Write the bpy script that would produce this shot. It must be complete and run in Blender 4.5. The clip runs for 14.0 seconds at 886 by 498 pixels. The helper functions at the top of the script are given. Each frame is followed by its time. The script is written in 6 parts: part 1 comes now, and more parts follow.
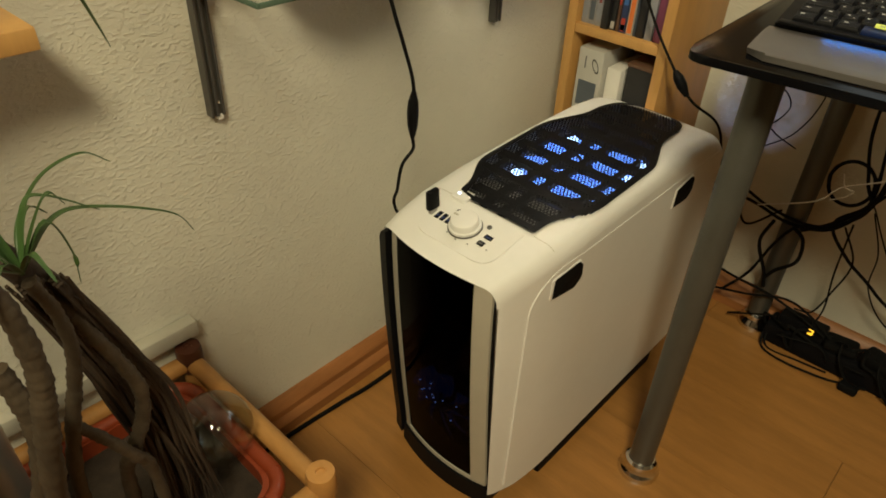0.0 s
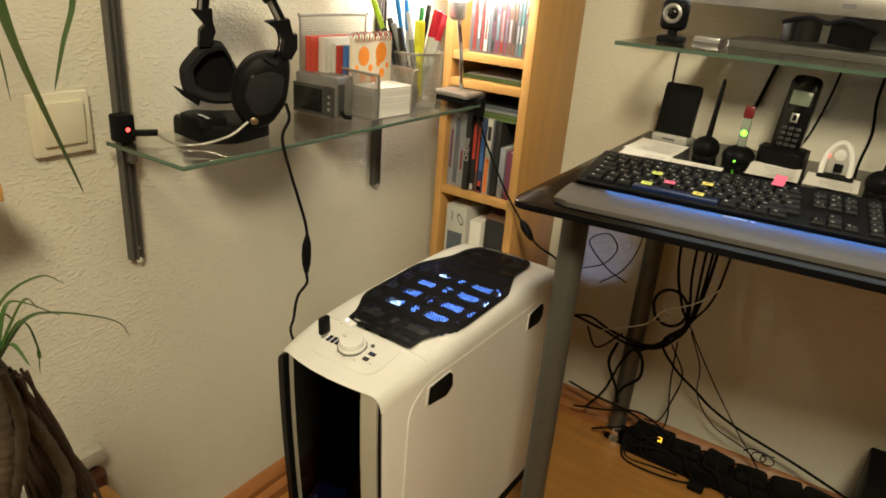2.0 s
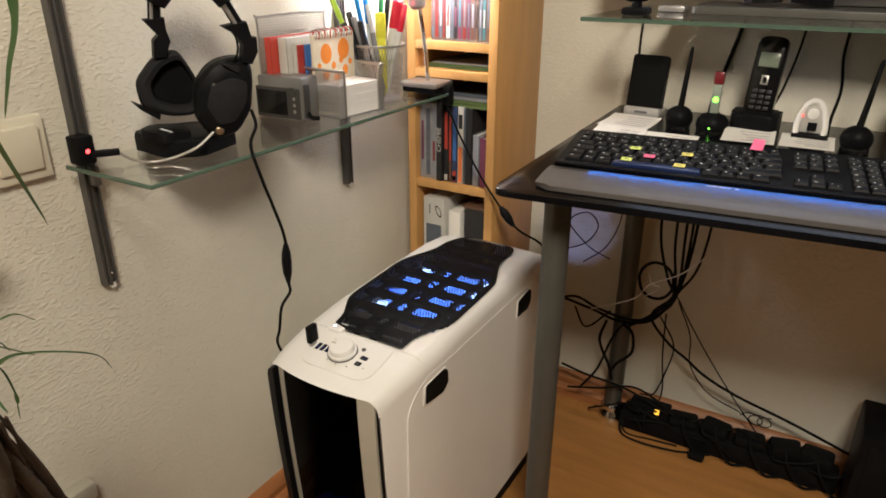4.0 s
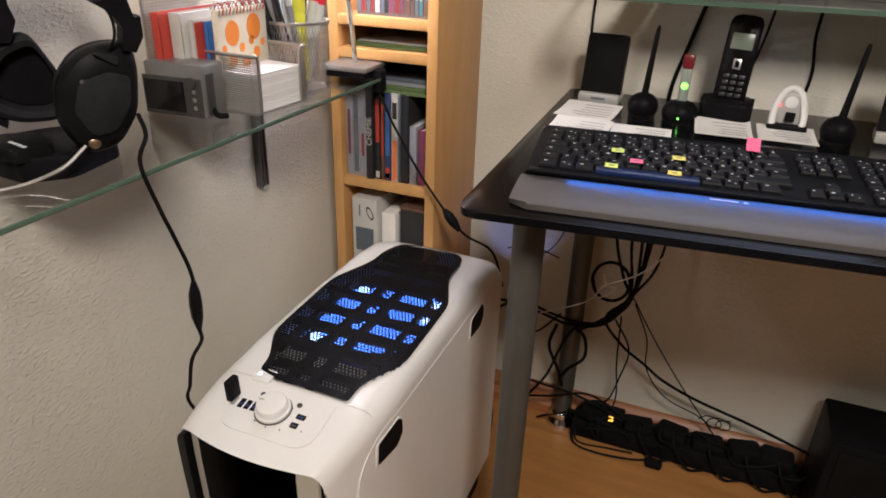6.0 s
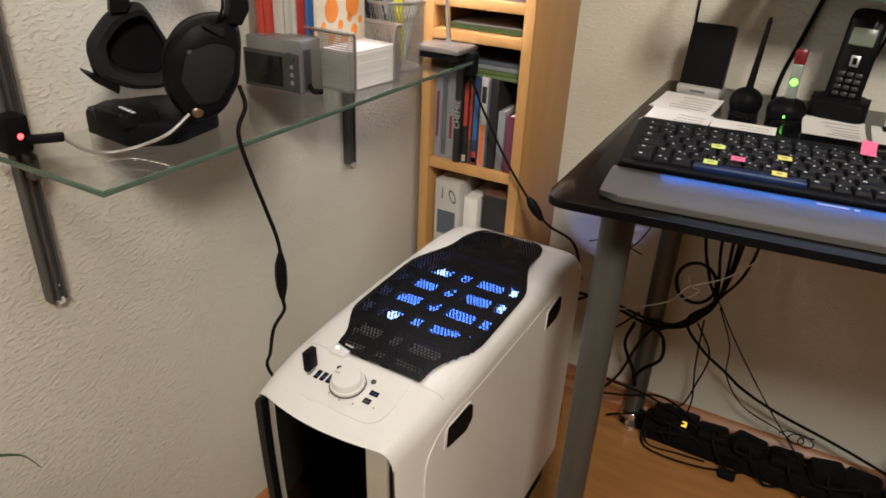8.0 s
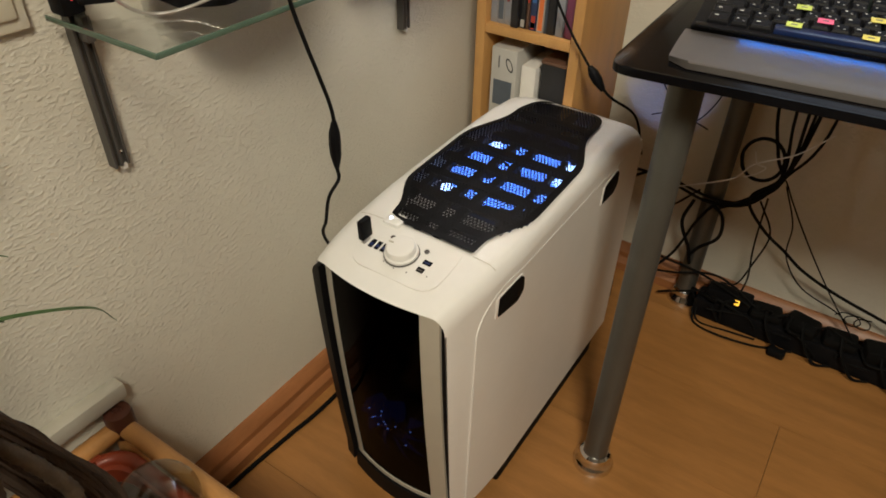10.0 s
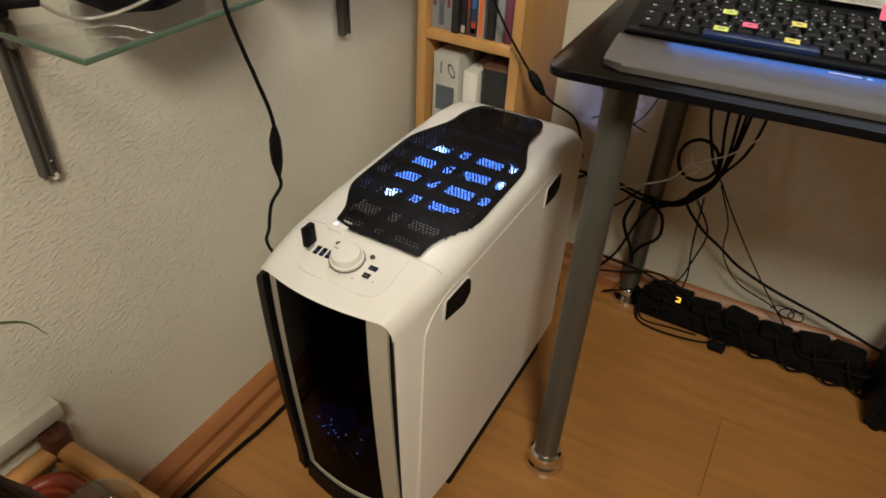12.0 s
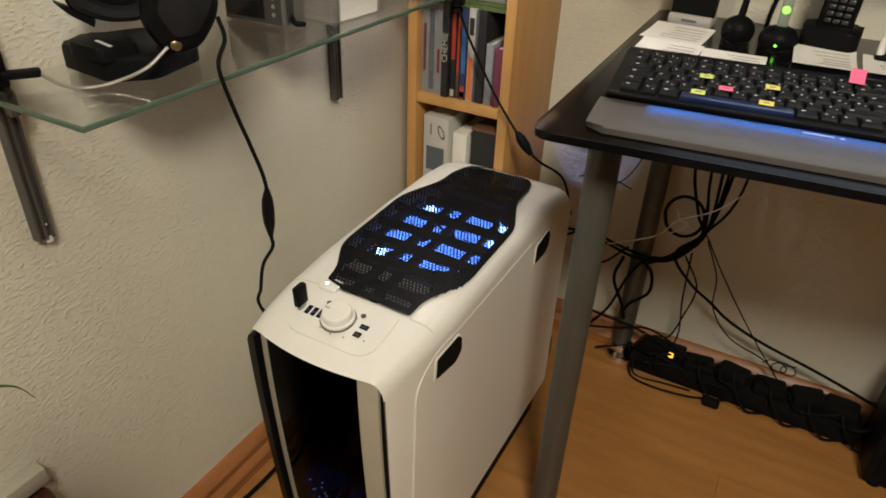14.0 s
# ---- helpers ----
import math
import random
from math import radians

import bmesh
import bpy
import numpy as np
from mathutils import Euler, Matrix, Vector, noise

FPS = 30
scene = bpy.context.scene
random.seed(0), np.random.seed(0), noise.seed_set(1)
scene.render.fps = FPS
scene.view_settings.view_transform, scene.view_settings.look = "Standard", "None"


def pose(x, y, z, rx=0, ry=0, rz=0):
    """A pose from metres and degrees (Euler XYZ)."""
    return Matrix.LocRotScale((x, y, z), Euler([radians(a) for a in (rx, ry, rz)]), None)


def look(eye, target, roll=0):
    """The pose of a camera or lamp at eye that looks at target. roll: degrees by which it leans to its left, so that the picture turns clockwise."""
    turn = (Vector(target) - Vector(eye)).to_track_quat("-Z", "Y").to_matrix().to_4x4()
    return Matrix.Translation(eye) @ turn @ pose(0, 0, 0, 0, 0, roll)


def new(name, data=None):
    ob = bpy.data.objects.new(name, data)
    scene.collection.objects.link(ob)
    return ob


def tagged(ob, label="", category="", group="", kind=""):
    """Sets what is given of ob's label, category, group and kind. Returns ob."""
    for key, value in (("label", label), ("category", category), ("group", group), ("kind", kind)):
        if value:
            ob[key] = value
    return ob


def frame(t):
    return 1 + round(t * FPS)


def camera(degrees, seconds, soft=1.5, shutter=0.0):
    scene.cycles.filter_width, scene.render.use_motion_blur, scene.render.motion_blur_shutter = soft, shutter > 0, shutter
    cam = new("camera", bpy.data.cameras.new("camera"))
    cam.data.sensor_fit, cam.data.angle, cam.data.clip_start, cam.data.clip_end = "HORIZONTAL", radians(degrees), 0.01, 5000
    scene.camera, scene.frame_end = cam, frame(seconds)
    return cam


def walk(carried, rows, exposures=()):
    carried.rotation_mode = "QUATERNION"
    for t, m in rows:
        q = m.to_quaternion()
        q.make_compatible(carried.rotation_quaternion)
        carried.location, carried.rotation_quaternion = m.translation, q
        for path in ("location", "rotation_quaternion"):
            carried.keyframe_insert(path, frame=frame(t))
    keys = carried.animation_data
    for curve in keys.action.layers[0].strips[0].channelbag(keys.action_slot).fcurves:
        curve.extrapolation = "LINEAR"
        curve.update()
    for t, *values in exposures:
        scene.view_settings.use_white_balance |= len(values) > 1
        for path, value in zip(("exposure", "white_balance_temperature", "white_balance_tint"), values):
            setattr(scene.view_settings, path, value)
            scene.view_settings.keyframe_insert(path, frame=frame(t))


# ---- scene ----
cam = camera(66.0, 14.0, soft=1.75)
PATH = [
    (0, (0.633, 0.869, 0.972), (1.838, 1.935, -0.217), 2.5),
    (0.5, (0.609, 0.84, 0.988), (1.917, 1.888, -0.103), 3.2),
    (1, (0.601, 0.829, 0.992), (2.01, 1.805, -0.038), 4.9),
    (1.5, (0.579, 0.806, 0.999), (2.058, 1.726, 0.016), 5.7),
    (2, (0.502, 0.738, 1.017), (2.061, 1.734, 0.257), 4.7),
    (2.2, (0.473, 0.712, 1.021), (2.037, 1.748, 0.328), 4.1),
    (4.3, (0.54, 0.789, 1.015), (2.14, 1.658, 0.186), -0.6),
    (4.5, (0.584, 0.82, 1.016), (2.197, 1.632, 0.156), -0.8),
    (5, (0.645, 0.888, 1.016), (2.318, 1.564, 0.154), 0.9),
    (5.5, (0.658, 0.904, 1.011), (2.354, 1.525, 0.15), 2.1),
    (6, (0.659, 0.905, 1.011), (2.335, 1.566, 0.142), 1.9),
    (6.5, (0.66, 0.902, 1.011), (2.33, 1.575, 0.14), 1.7),
    (7, (0.658, 0.901, 1.01), (2.328, 1.577, 0.144), 1.8),
    (7.5, (0.652, 0.907, 1.013), (2.358, 1.655, 0.287), 2.6),
    (8, (0.66, 0.917, 1.007), (2.226, 1.763, 0.093), 2.8),
    (8.2, (0.656, 0.923, 0.999), (2.159, 1.782, -0.002), 3.7),
    (10.3, (0.663, 0.919, 0.998), (1.987, 1.778, -0.23), 0.9),
    (10.5, (0.663, 0.915, 0.998), (2.022, 1.742, -0.215), 1.4),
    (11, (0.664, 0.911, 0.997), (2.064, 1.68, -0.207), 2.4),
    (11.5, (0.663, 0.914, 0.997), (2.075, 1.661, -0.206), 3.0),
    (12, (0.663, 0.914, 0.996), (2.075, 1.662, -0.207), 2.9),
    (12.5, (0.664, 0.912, 0.998), (2.068, 1.672, -0.207), 2.8),
    (13, (0.665, 0.913, 0.998), (2.078, 1.669, -0.198), 2.7),
    (13.5, (0.663, 0.914, 1.002), (2.118, 1.678, -0.138), 2.6),
    (14, (0.659, 0.907, 1.003), (2.16, 1.69, -0.062), 2.5),
]
walk(cam, [(t, look(eye, target, roll)) for t, eye, target, roll in PATH],
     exposures=[(0.0, -0.28, 6700, 4), (1.5, -0.18, 6600, 6), (2.2, -0.05, 6550, 9), (4.3, -0.1, 5600, 21),
                (5.5, -0.12, 5350, 25), (8.2, -0.10, 5500, 20), (10.5, -0.2, 5800, 15), (14.0, -0.2, 5800, 15)])

# ---- world and lights ----
world = bpy.data.worlds.new("world")
scene.world = world
world.use_nodes = True
world.node_tree.nodes["Background"].inputs[0].default_value = (0.5, 0.45, 0.4, 1)
world.node_tree.nodes["Background"].inputs[1].default_value = 0.004


def lamp(name, kind, power, colour, m, **more):
    data = bpy.data.lights.new(name, kind)
    data.energy, data.color = power, colour
    if "size" in more:
        data.size = more["size"]
    if "spread" in more:
        data.spread = radians(more["spread"])
    if "radius" in more:
        data.shadow_soft_size = more["radius"]
    if "cone" in more:
        data.spot_size, data.spot_blend = radians(more["cone"]), 0.6
    ob = new(name, data)
    ob.matrix_basis = m
    return ob


LAMP = Vector((-0.08, 0.36, 2.18))
lamp("ceiling_bulb", "AREA", 33, (1.0, 0.868, 0.585), look(LAMP, (1.75, 1.15, 0.60)), size=0.42, spread=150)

# ---- materials ----


def material(name, colour, rough=0.5, metal=0.0, vary=0.12, scale=30.0, bump=0.0, bump_scale=200.0, stretch=(1, 1, 1),
             coat=0.0, glow=None, spread=0.06, island=0.0, spec=0.5):
    """A procedural surface: colour with mottling at two sizes, uneven gloss and fine relief."""
    mat = bpy.data.materials.new(name)
    mat.use_nodes = True
    nodes, links = mat.node_tree.nodes, mat.node_tree.links
    b = nodes["Principled BSDF"]
    b.inputs["Metallic"].default_value = metal
    b.inputs["Coat Weight"].default_value = coat
    b.inputs["Specular IOR Level"].default_value = spec
    where = nodes.new("ShaderNodeTexCoord")
    grid = nodes.new("ShaderNodeMapping")
    grid.inputs["Scale"].default_value = stretch
    links.new(where.outputs["Object"], grid.inputs["Vector"])
    big = nodes.new("ShaderNodeTexNoise")
    big.inputs["Scale"].default_value = scale
    big.inputs["Detail"].default_value = 3
    fine = nodes.new("ShaderNodeTexNoise")
    fine.inputs["Scale"].default_value = scale * 9
    links.new(grid.outputs[0], big.inputs["Vector"])
    links.new(grid.outputs[0], fine.inputs["Vector"])
    both = nodes.new("ShaderNodeMath")
    both.operation = "MULTIPLY_ADD"
    both.inputs[1].default_value = 0.35
    links.new(fine.outputs[0], both.inputs[0])
    links.new(big.outputs[0], both.inputs[2])
    ramp = nodes.new("ShaderNodeMapRange")
    ramp.inputs["From Min"].default_value, ramp.inputs["From Max"].default_value = 0.35, 1.0
    ramp.inputs["To Min"].default_value, ramp.inputs["To Max"].default_value = 1 - vary, 1 + vary
    links.new(both.outputs[0], ramp.inputs["Value"])
    tint = nodes.new("ShaderNodeVectorMath")
    tint.operation = "SCALE"
    tint.inputs[0].default_value = colour
    factor = ramp.outputs[0]
    if island:
        info = nodes.new("ShaderNodeObjectInfo")
        span = nodes.new("ShaderNodeMapRange")
        span.inputs["To Min"].default_value, span.inputs["To Max"].default_value = 1 - island, 1 + island
        links.new(info.outputs["Random"], span.inputs["Value"])
        times = nodes.new("ShaderNodeMath")
        times.operation = "MULTIPLY"
        links.new(factor, times.inputs[0])
        links.new(span.outputs[0], times.inputs[1])
        factor = times.outputs[0]
    links.new(factor, tint.inputs["Scale"])
    links.new(tint.outputs[0], b.inputs["Base Color"])
    gloss = nodes.new("ShaderNodeMapRange")
    gloss.inputs["To Min"].default_value, gloss.inputs["To Max"].default_value = max(rough - spread, 0.02), min(rough + spread, 1)
    links.new(big.outputs[0], gloss.inputs["Value"])
    links.new(gloss.outputs[0], b.inputs["Roughness"])
    if bump:
        relief = nodes.new("ShaderNodeTexNoise")
        relief.inputs["Scale"].default_value = bump_scale
        relief.inputs["Detail"].default_value = 4
        links.new(grid.outputs[0], relief.inputs["Vector"])
        dent = nodes.new("ShaderNodeBump")
        dent.inputs["Strength"].default_value = bump
        dent.inputs["Distance"].default_value = 0.002
        links.new(relief.outputs[0], dent.inputs["Height"])
        links.new(dent.outputs[0], b.inputs["Normal"])
    if glow:
        b.inputs["Emission Color"].default_value = (*glow[0], 1)
        b.inputs["Emission Strength"].default_value = glow[1]
    return mat


def wallpaper(name, colour, turn):
    """Off-white embossed wallpaper: short shallow ridges and fine grain."""
    mat = material(name, colour, rough=0.85, vary=0.05, scale=3.0)
    nodes, links = mat.node_tree.nodes, mat.node_tree.links
    where, b = nodes["Texture Coordinate"], nodes["Principled BSDF"]
    grid = nodes.new("ShaderNodeMapping")
    grid.inputs["Scale"].default_value = turn
    links.new(where.outputs["Object"], grid.inputs["Vector"])
    ridge = nodes.new("ShaderNodeTexNoise")
    ridge.inputs["Scale"].default_value, ridge.inputs["Detail"].default_value = 170, 4.0
    ridge.inputs["Distortion"].default_value = 0.25
    links.new(grid.outputs[0], ridge.inputs["Vector"])
    crest = nodes.new("ShaderNodeMapRange")
    crest.interpolation_type = "SMOOTHSTEP"
    crest.inputs["From Min"].default_value, crest.inputs["From Max"].default_value = 0.46, 0.72
    links.new(ridge.outputs[0], crest.inputs["Value"])
    grain = nodes.new("ShaderNodeTexNoise")
    grain.inputs["Scale"].default_value, grain.inputs["Detail"].default_value = 240, 3
    links.new(where.outputs["Object"], grain.inputs["Vector"])
    mix = nodes.new("ShaderNodeMath")
    mix.operation = "MULTIPLY_ADD"
    mix.inputs[1].default_value = 0.6
    links.new(grain.outputs[0], mix.inputs[0])
    links.new(crest.outputs[0], mix.inputs[2])
    dent = nodes.new("ShaderNodeBump")
    dent.inputs["Strength"].default_value, dent.inputs["Distance"].default_value = 0.46, 0.0020
    links.new(mix.outputs[0], dent.inputs["Height"])
    links.new(dent.outputs[0], b.inputs["Normal"])
    return mat


def clear(name, colour, rough=0.0, base=0.04, most=1.0):
    """Thin clear sheet: mostly seen through, with a real mirror gloss on top that grows at low angles."""
    mat = bpy.data.materials.new(name)
    mat.use_nodes = True
    nodes, links = mat.node_tree.nodes, mat.node_tree.links
    nodes.remove(nodes["Principled BSDF"])
    see, shine, blend = nodes.new("ShaderNodeBsdfTransparent"), nodes.new("ShaderNodeBsdfGlossy"), nodes.new("ShaderNodeMixShader")
    see.inputs[0].default_value = (*colour, 1)
    shine.inputs["Roughness"].default_value = rough
    weight = nodes.new("ShaderNodeLayerWeight")
    weight.inputs["Blend"].default_value = 0.5
    rise = nodes.new("ShaderNodeMath")
    rise.operation, rise.inputs[1].default_value = "POWER", 5
    links.new(weight.outputs["Facing"], rise.inputs[0])
    span = nodes.new("ShaderNodeMapRange")
    span.inputs["To Min"].default_value, span.inputs["To Max"].default_value = base, most
    links.new(rise.outputs[0], span.inputs["Value"])
    links.new(span.outputs[0], blend.inputs[0])
    links.new(see.outputs[0], blend.inputs[1])
    links.new(shine.outputs[0], blend.inputs[2])
    links.new(blend.outputs[0], nodes["Material Output"].inputs[0])
    return mat


WALL_L = wallpaper("wallpaper_side", (0.71, 0.68, 0.58), (0.75, 1.0, 1.55))
WALL_B = wallpaper("wallpaper_back", (0.72, 0.69, 0.59), (1.0, 0.75, 1.5))
# walls out of view; tone chosen for the fill light they bounce back
FAR = wallpaper("wallpaper_unseen_fill", (0.52, 0.48, 0.40), (1, 1, 1))
CEIL = material("ceiling_paint", (0.72, 0.70, 0.65), 0.9, vary=0.03)
LAMINATE = material("laminate", (0.36, 0.168, 0.046), 0.36, vary=0.22, scale=14, stretch=(3.0, 0.35, 1), bump=0.06, island=0.05)
SKIRT = material("skirting_wood", (0.33, 0.135, 0.046), 0.4, vary=0.25, scale=20, stretch=(0.4, 0.4, 3), bump=0.08)
BEECH = material("beech_veneer", (0.58, 0.32, 0.105), 0.42, vary=0.14, scale=16, stretch=(2, 2, 0.25), bump=0.04)
WHITE = material("white_lacquer", (0.81, 0.80, 0.775), 0.42, vary=0.03, scale=12, coat=0.05, spec=0.35)
# toned down so the door strips and duct carry shade in their colour
CREAM = material("cream_plastic", (0.50, 0.475, 0.40), 0.4, vary=0.05)
BLACK = material("black_plastic", (0.007, 0.007, 0.008), 0.45, vary=0.3, bump=0.05, bump_scale=900, spec=0.07)
SATIN = material("satin_black", (0.005, 0.005, 0.006), 0.25, vary=0.3, bump=0.04, bump_scale=700, spec=0.22)
GLOSS = material("black_gloss", (0.005, 0.005, 0.006), 0.14, vary=0.3, spec=0.35)
DESK = material("black_lacquer", (0.005, 0.005, 0.006), 0.16, vary=0.4, scale=8, bump=0.02, bump_scale=500, spec=0.12)
RUBBER = material("black_rubber", (0.006, 0.006, 0.006), 0.65, vary=0.3, spec=0.09)
CHROME = material("chrome", (0.75, 0.74, 0.72), 0.1, 1.0, vary=0.05)
SILVER = material("silver_paint", (0.42, 0.41, 0.40), 0.38, 0.75, vary=0.08, bump=0.03, bump_scale=1200)
LEG = material("grey_leg_paint", (0.105, 0.103, 0.092), 0.38, 0.5, vary=0.06)
ALU = material("brushed_aluminium", (0.115, 0.105, 0.10), 0.46, 0.35, vary=0.08, stretch=(0.3, 4, 1), scale=60, bump=0.05)
RAIL = material("grey_rail", (0.13, 0.125, 0.12), 0.45, 0.6, vary=0.1)
PAPER = material("paper", (0.78, 0.76, 0.72), 0.8, vary=0.03)
INK = material("ink", (0.16, 0.16, 0.18), 0.8)
LEGEND = material("key_legend", (0.7, 0.7, 0.68), 0.6)
KEY = material("key_plastic", (0.010, 0.010, 0.012), 0.45, vary=0.25, bump=0.05, bump_scale=1200, spec=0.1)
YELLOW = material("sticker_yellow", (0.78, 0.70, 0.16), 0.75)
LIME = material("sticker_lime", (0.62, 0.74, 0.16), 0.75)
PINK = material("sticker_pink", (0.90, 0.16, 0.32), 0.75)
GLASS = clear("shelf_glass", (0.965, 0.985, 0.975))
GLASS_EDGE = material("glass_edge", (0.085, 0.135, 0.10), 0.2, vary=0.1)
TINT = clear("tinted_glass", (0.085, 0.085, 0.105), 0.03, 0.006, 0.25)
BULB_GLASS = clear("globe_glass", (0.80, 0.82, 0.81), 0.02, 0.10)
WIRE = material("silver_wire", (0.50, 0.49, 0.47), 0.35, 0.85, vary=0.05)
DARK_MESH = material("black_mesh", (0.006, 0.006, 0.007), 0.5, 0.1, vary=0.2, spec=0.12)
# blades emit by themselves, imitating LED light scattered in the plastic
BLUE_FAN = material("blue_fan_glow", (0.10, 0.22, 0.8), 0.4, glow=((0.11, 0.29, 1.0), 5.5))
BLUE_LED = material("blue_led", (0.5, 0.7, 1), 0.4, glow=((0.42, 0.62, 1.0), 11))
BLUE_STRIP = material("blue_strip", (0.1, 0.3, 1), 0.4, glow=((0.02, 0.27, 1.0), 26))
WHITE_LED = material("white_led", (0.8, 0.85, 1), 0.4, glow=((0.75, 0.85, 1.0), 5))
GREEN_LED = material("green_led", (0.2, 0.9, 0.1), 0.4, glow=((0.25, 1.0, 0.05), 3))
RED_LED = material("red_led", (0.9, 0.05, 0.05), 0.4, glow=((1.0, 0.05, 0.04), 6))
AMBER_LED = material("amber_led", (0.9, 0.7, 0.1), 0.4, glow=((1.0, 0.5, 0.03), 1.6))
SHADE = material("lit_shade", (0.9, 0.85, 0.75), 0.5, glow=((1.0, 0.93, 0.80), 95))
SCREEN = material("lit_screen", (0.8, 0.85, 0.9), 0.3, glow=((0.62, 0.78, 1.0), 1.6))
LEAF = material("green_leaf", (0.040, 0.085, 0.022), 0.42, vary=0.3, scale=40, stretch=(1, 1, 0.3))
BARK = material("grey_bark", (0.062, 0.043, 0.025), 0.85, vary=0.35, scale=60, stretch=(1, 1, 0.4), bump=0.8, bump_scale=140)
TRUNK = material("brown_trunk", (0.045, 0.028, 0.017), 0.85, vary=0.4, scale=40, stretch=(2, 2, 0.3), bump=0.9, bump_scale=120)
CANE = material("cane_wood", (0.48, 0.24, 0.075), 0.4, vary=0.2, scale=25, stretch=(1, 0.3, 1))
DARKWOOD = material("dark_wood", (0.075, 0.025, 0.014), 0.4, vary=0.3)
# orange darkened so the planter carries the foliage's shadow in its colour
ORANGE = material("shaded_orange_plastic", (0.24, 0.04, 0.013), 0.4, vary=0.08)
SOIL = material("soil", (0.03, 0.02, 0.013), 0.95, vary=0.5, scale=60, bump=1.0, bump_scale=150)
SWITCH = material("switch_plastic", (0.72, 0.68, 0.54), 0.4, vary=0.02)

# ---- building helpers ----
PLACE = {}


def thing(name, label, category, at=(0, 0, 0), turn=0.0, group="", m=None):
    ob = new(name)
    ob.matrix_basis = m if m is not None else pose(*at, 0, 0, turn)
    ob.empty_display_size = 0.02
    PLACE[ob] = ob.matrix_basis.copy()
    return tagged(ob, label, category, group)


def link(name, bm, mats, parent=None, smooth=True, label="", flat=40):
    me = bpy.data.meshes.new(name)
    bmesh.ops.recalc_face_normals(bm, faces=bm.faces)
    if smooth:
        for fc in bm.faces:
            fc.smooth = True
        for e in bm.edges:
            if len(e.link_faces) == 2 and e.calc_face_angle(0) > radians(flat):
                e.smooth = False
    bm.to_mesh(me)
    bm.free()
    for mt in (mats if isinstance(mats, (list, tuple)) else [mats]):
        me.materials.append(mt)
    ob = new(name, me)
    if parent is not None:
        ob.parent = parent
        PLACE[ob] = PLACE[parent]
    return tagged(ob, label)


def part(name, bm, mats, parent, label="", world=True, smooth=True, flat=40):
    """One mesh under a thing or part; world: the mesh was drawn in the room's coordinates."""
    if world:
        bm.transform(PLACE[parent].inverted())
    return link(name, bm, mats, parent, smooth, label, flat)


def box(x0, x1, y0, y1, z0, z1, bevel=0.0, bm=None, seg=2, slot=0):
    bm2 = bmesh.new()
    bmesh.ops.create_cube(bm2, size=1, matrix=Matrix.Translation(((x0 + x1) / 2, (y0 + y1) / 2, (z0 + z1) / 2))
                          @ Matrix.Diagonal((abs(x1 - x0), abs(y1 - y0), abs(z1 - z0), 1)))
    if bevel:
        bmesh.ops.bevel(bm2, geom=bm2.edges[:], offset=bevel, segments=seg, profile=0.5, affect="EDGES", clamp_overlap=True)
    for fc in bm2.faces:
        fc.material_index = slot
    return join(bm, bm2)


def join(bm, other):
    if bm is None:
        return other
    me = bpy.data.meshes.new("tmp")
    other.to_mesh(me)
    other.free()
    bm.from_mesh(me)
    bpy.data.meshes.remove(me)
    return bm


def moved(bm, m):
    bm.transform(m)
    return bm


def smooth_line(points, steps=6):
    """A soft line through the points."""
    p = [Vector(q) for q in points]
    if len(p) < 3:
        return p
    p = [p[0] * 2 - p[1]] + p + [p[-1] * 2 - p[-2]]
    out = []
    for i in range(1, len(p) - 2):
        a, b, c, d = p[i - 1:i + 3]
        for k in range(steps):
            t = k / steps
            out.append(0.5 * (2 * b + (c - a) * t + (2 * a - 5 * b + 4 * c - d) * t * t + (3 * b - a - 3 * c + d) * t ** 3))
    out.append(p[-2])
    return out


def tube(points, r, bm=None, seg=8, steps=6, radii=None, slot=0):
    """A round cord along a soft line; radii: thickness along it."""
    line = smooth_line(points, steps)
    b2 = bmesh.new()
    rings, n = [], len(line)
    side = None
    for i, q in enumerate(line):
        d = (line[min(i + 1, n - 1)] - line[max(i - 1, 0)]).normalized()
        if side is None:
            side = d.orthogonal().normalized()
        side = (side - d * side.dot(d)).normalized()
        up = d.cross(side)
        rr = r
        if radii:
            f = i / (n - 1) * (len(radii) - 1)
            k = min(int(f), len(radii) - 2)
            rr = radii[k] + (radii[k + 1] - radii[k]) * (f - k)
        rings.append([b2.verts.new(q + (side * math.cos(a) + up * math.sin(a)) * rr)
                      for a in (2 * math.pi * j / seg for j in range(seg))])
    for a, b in zip(rings, rings[1:]):
        for j in range(seg):
            b2.faces.new((a[j], a[(j + 1) % seg], b[(j + 1) % seg], b[j])).material_index = slot
    b2.faces.new(rings[0][::-1]).material_index = slot
    b2.faces.new(rings[-1]).material_index = slot
    return join(bm, b2)


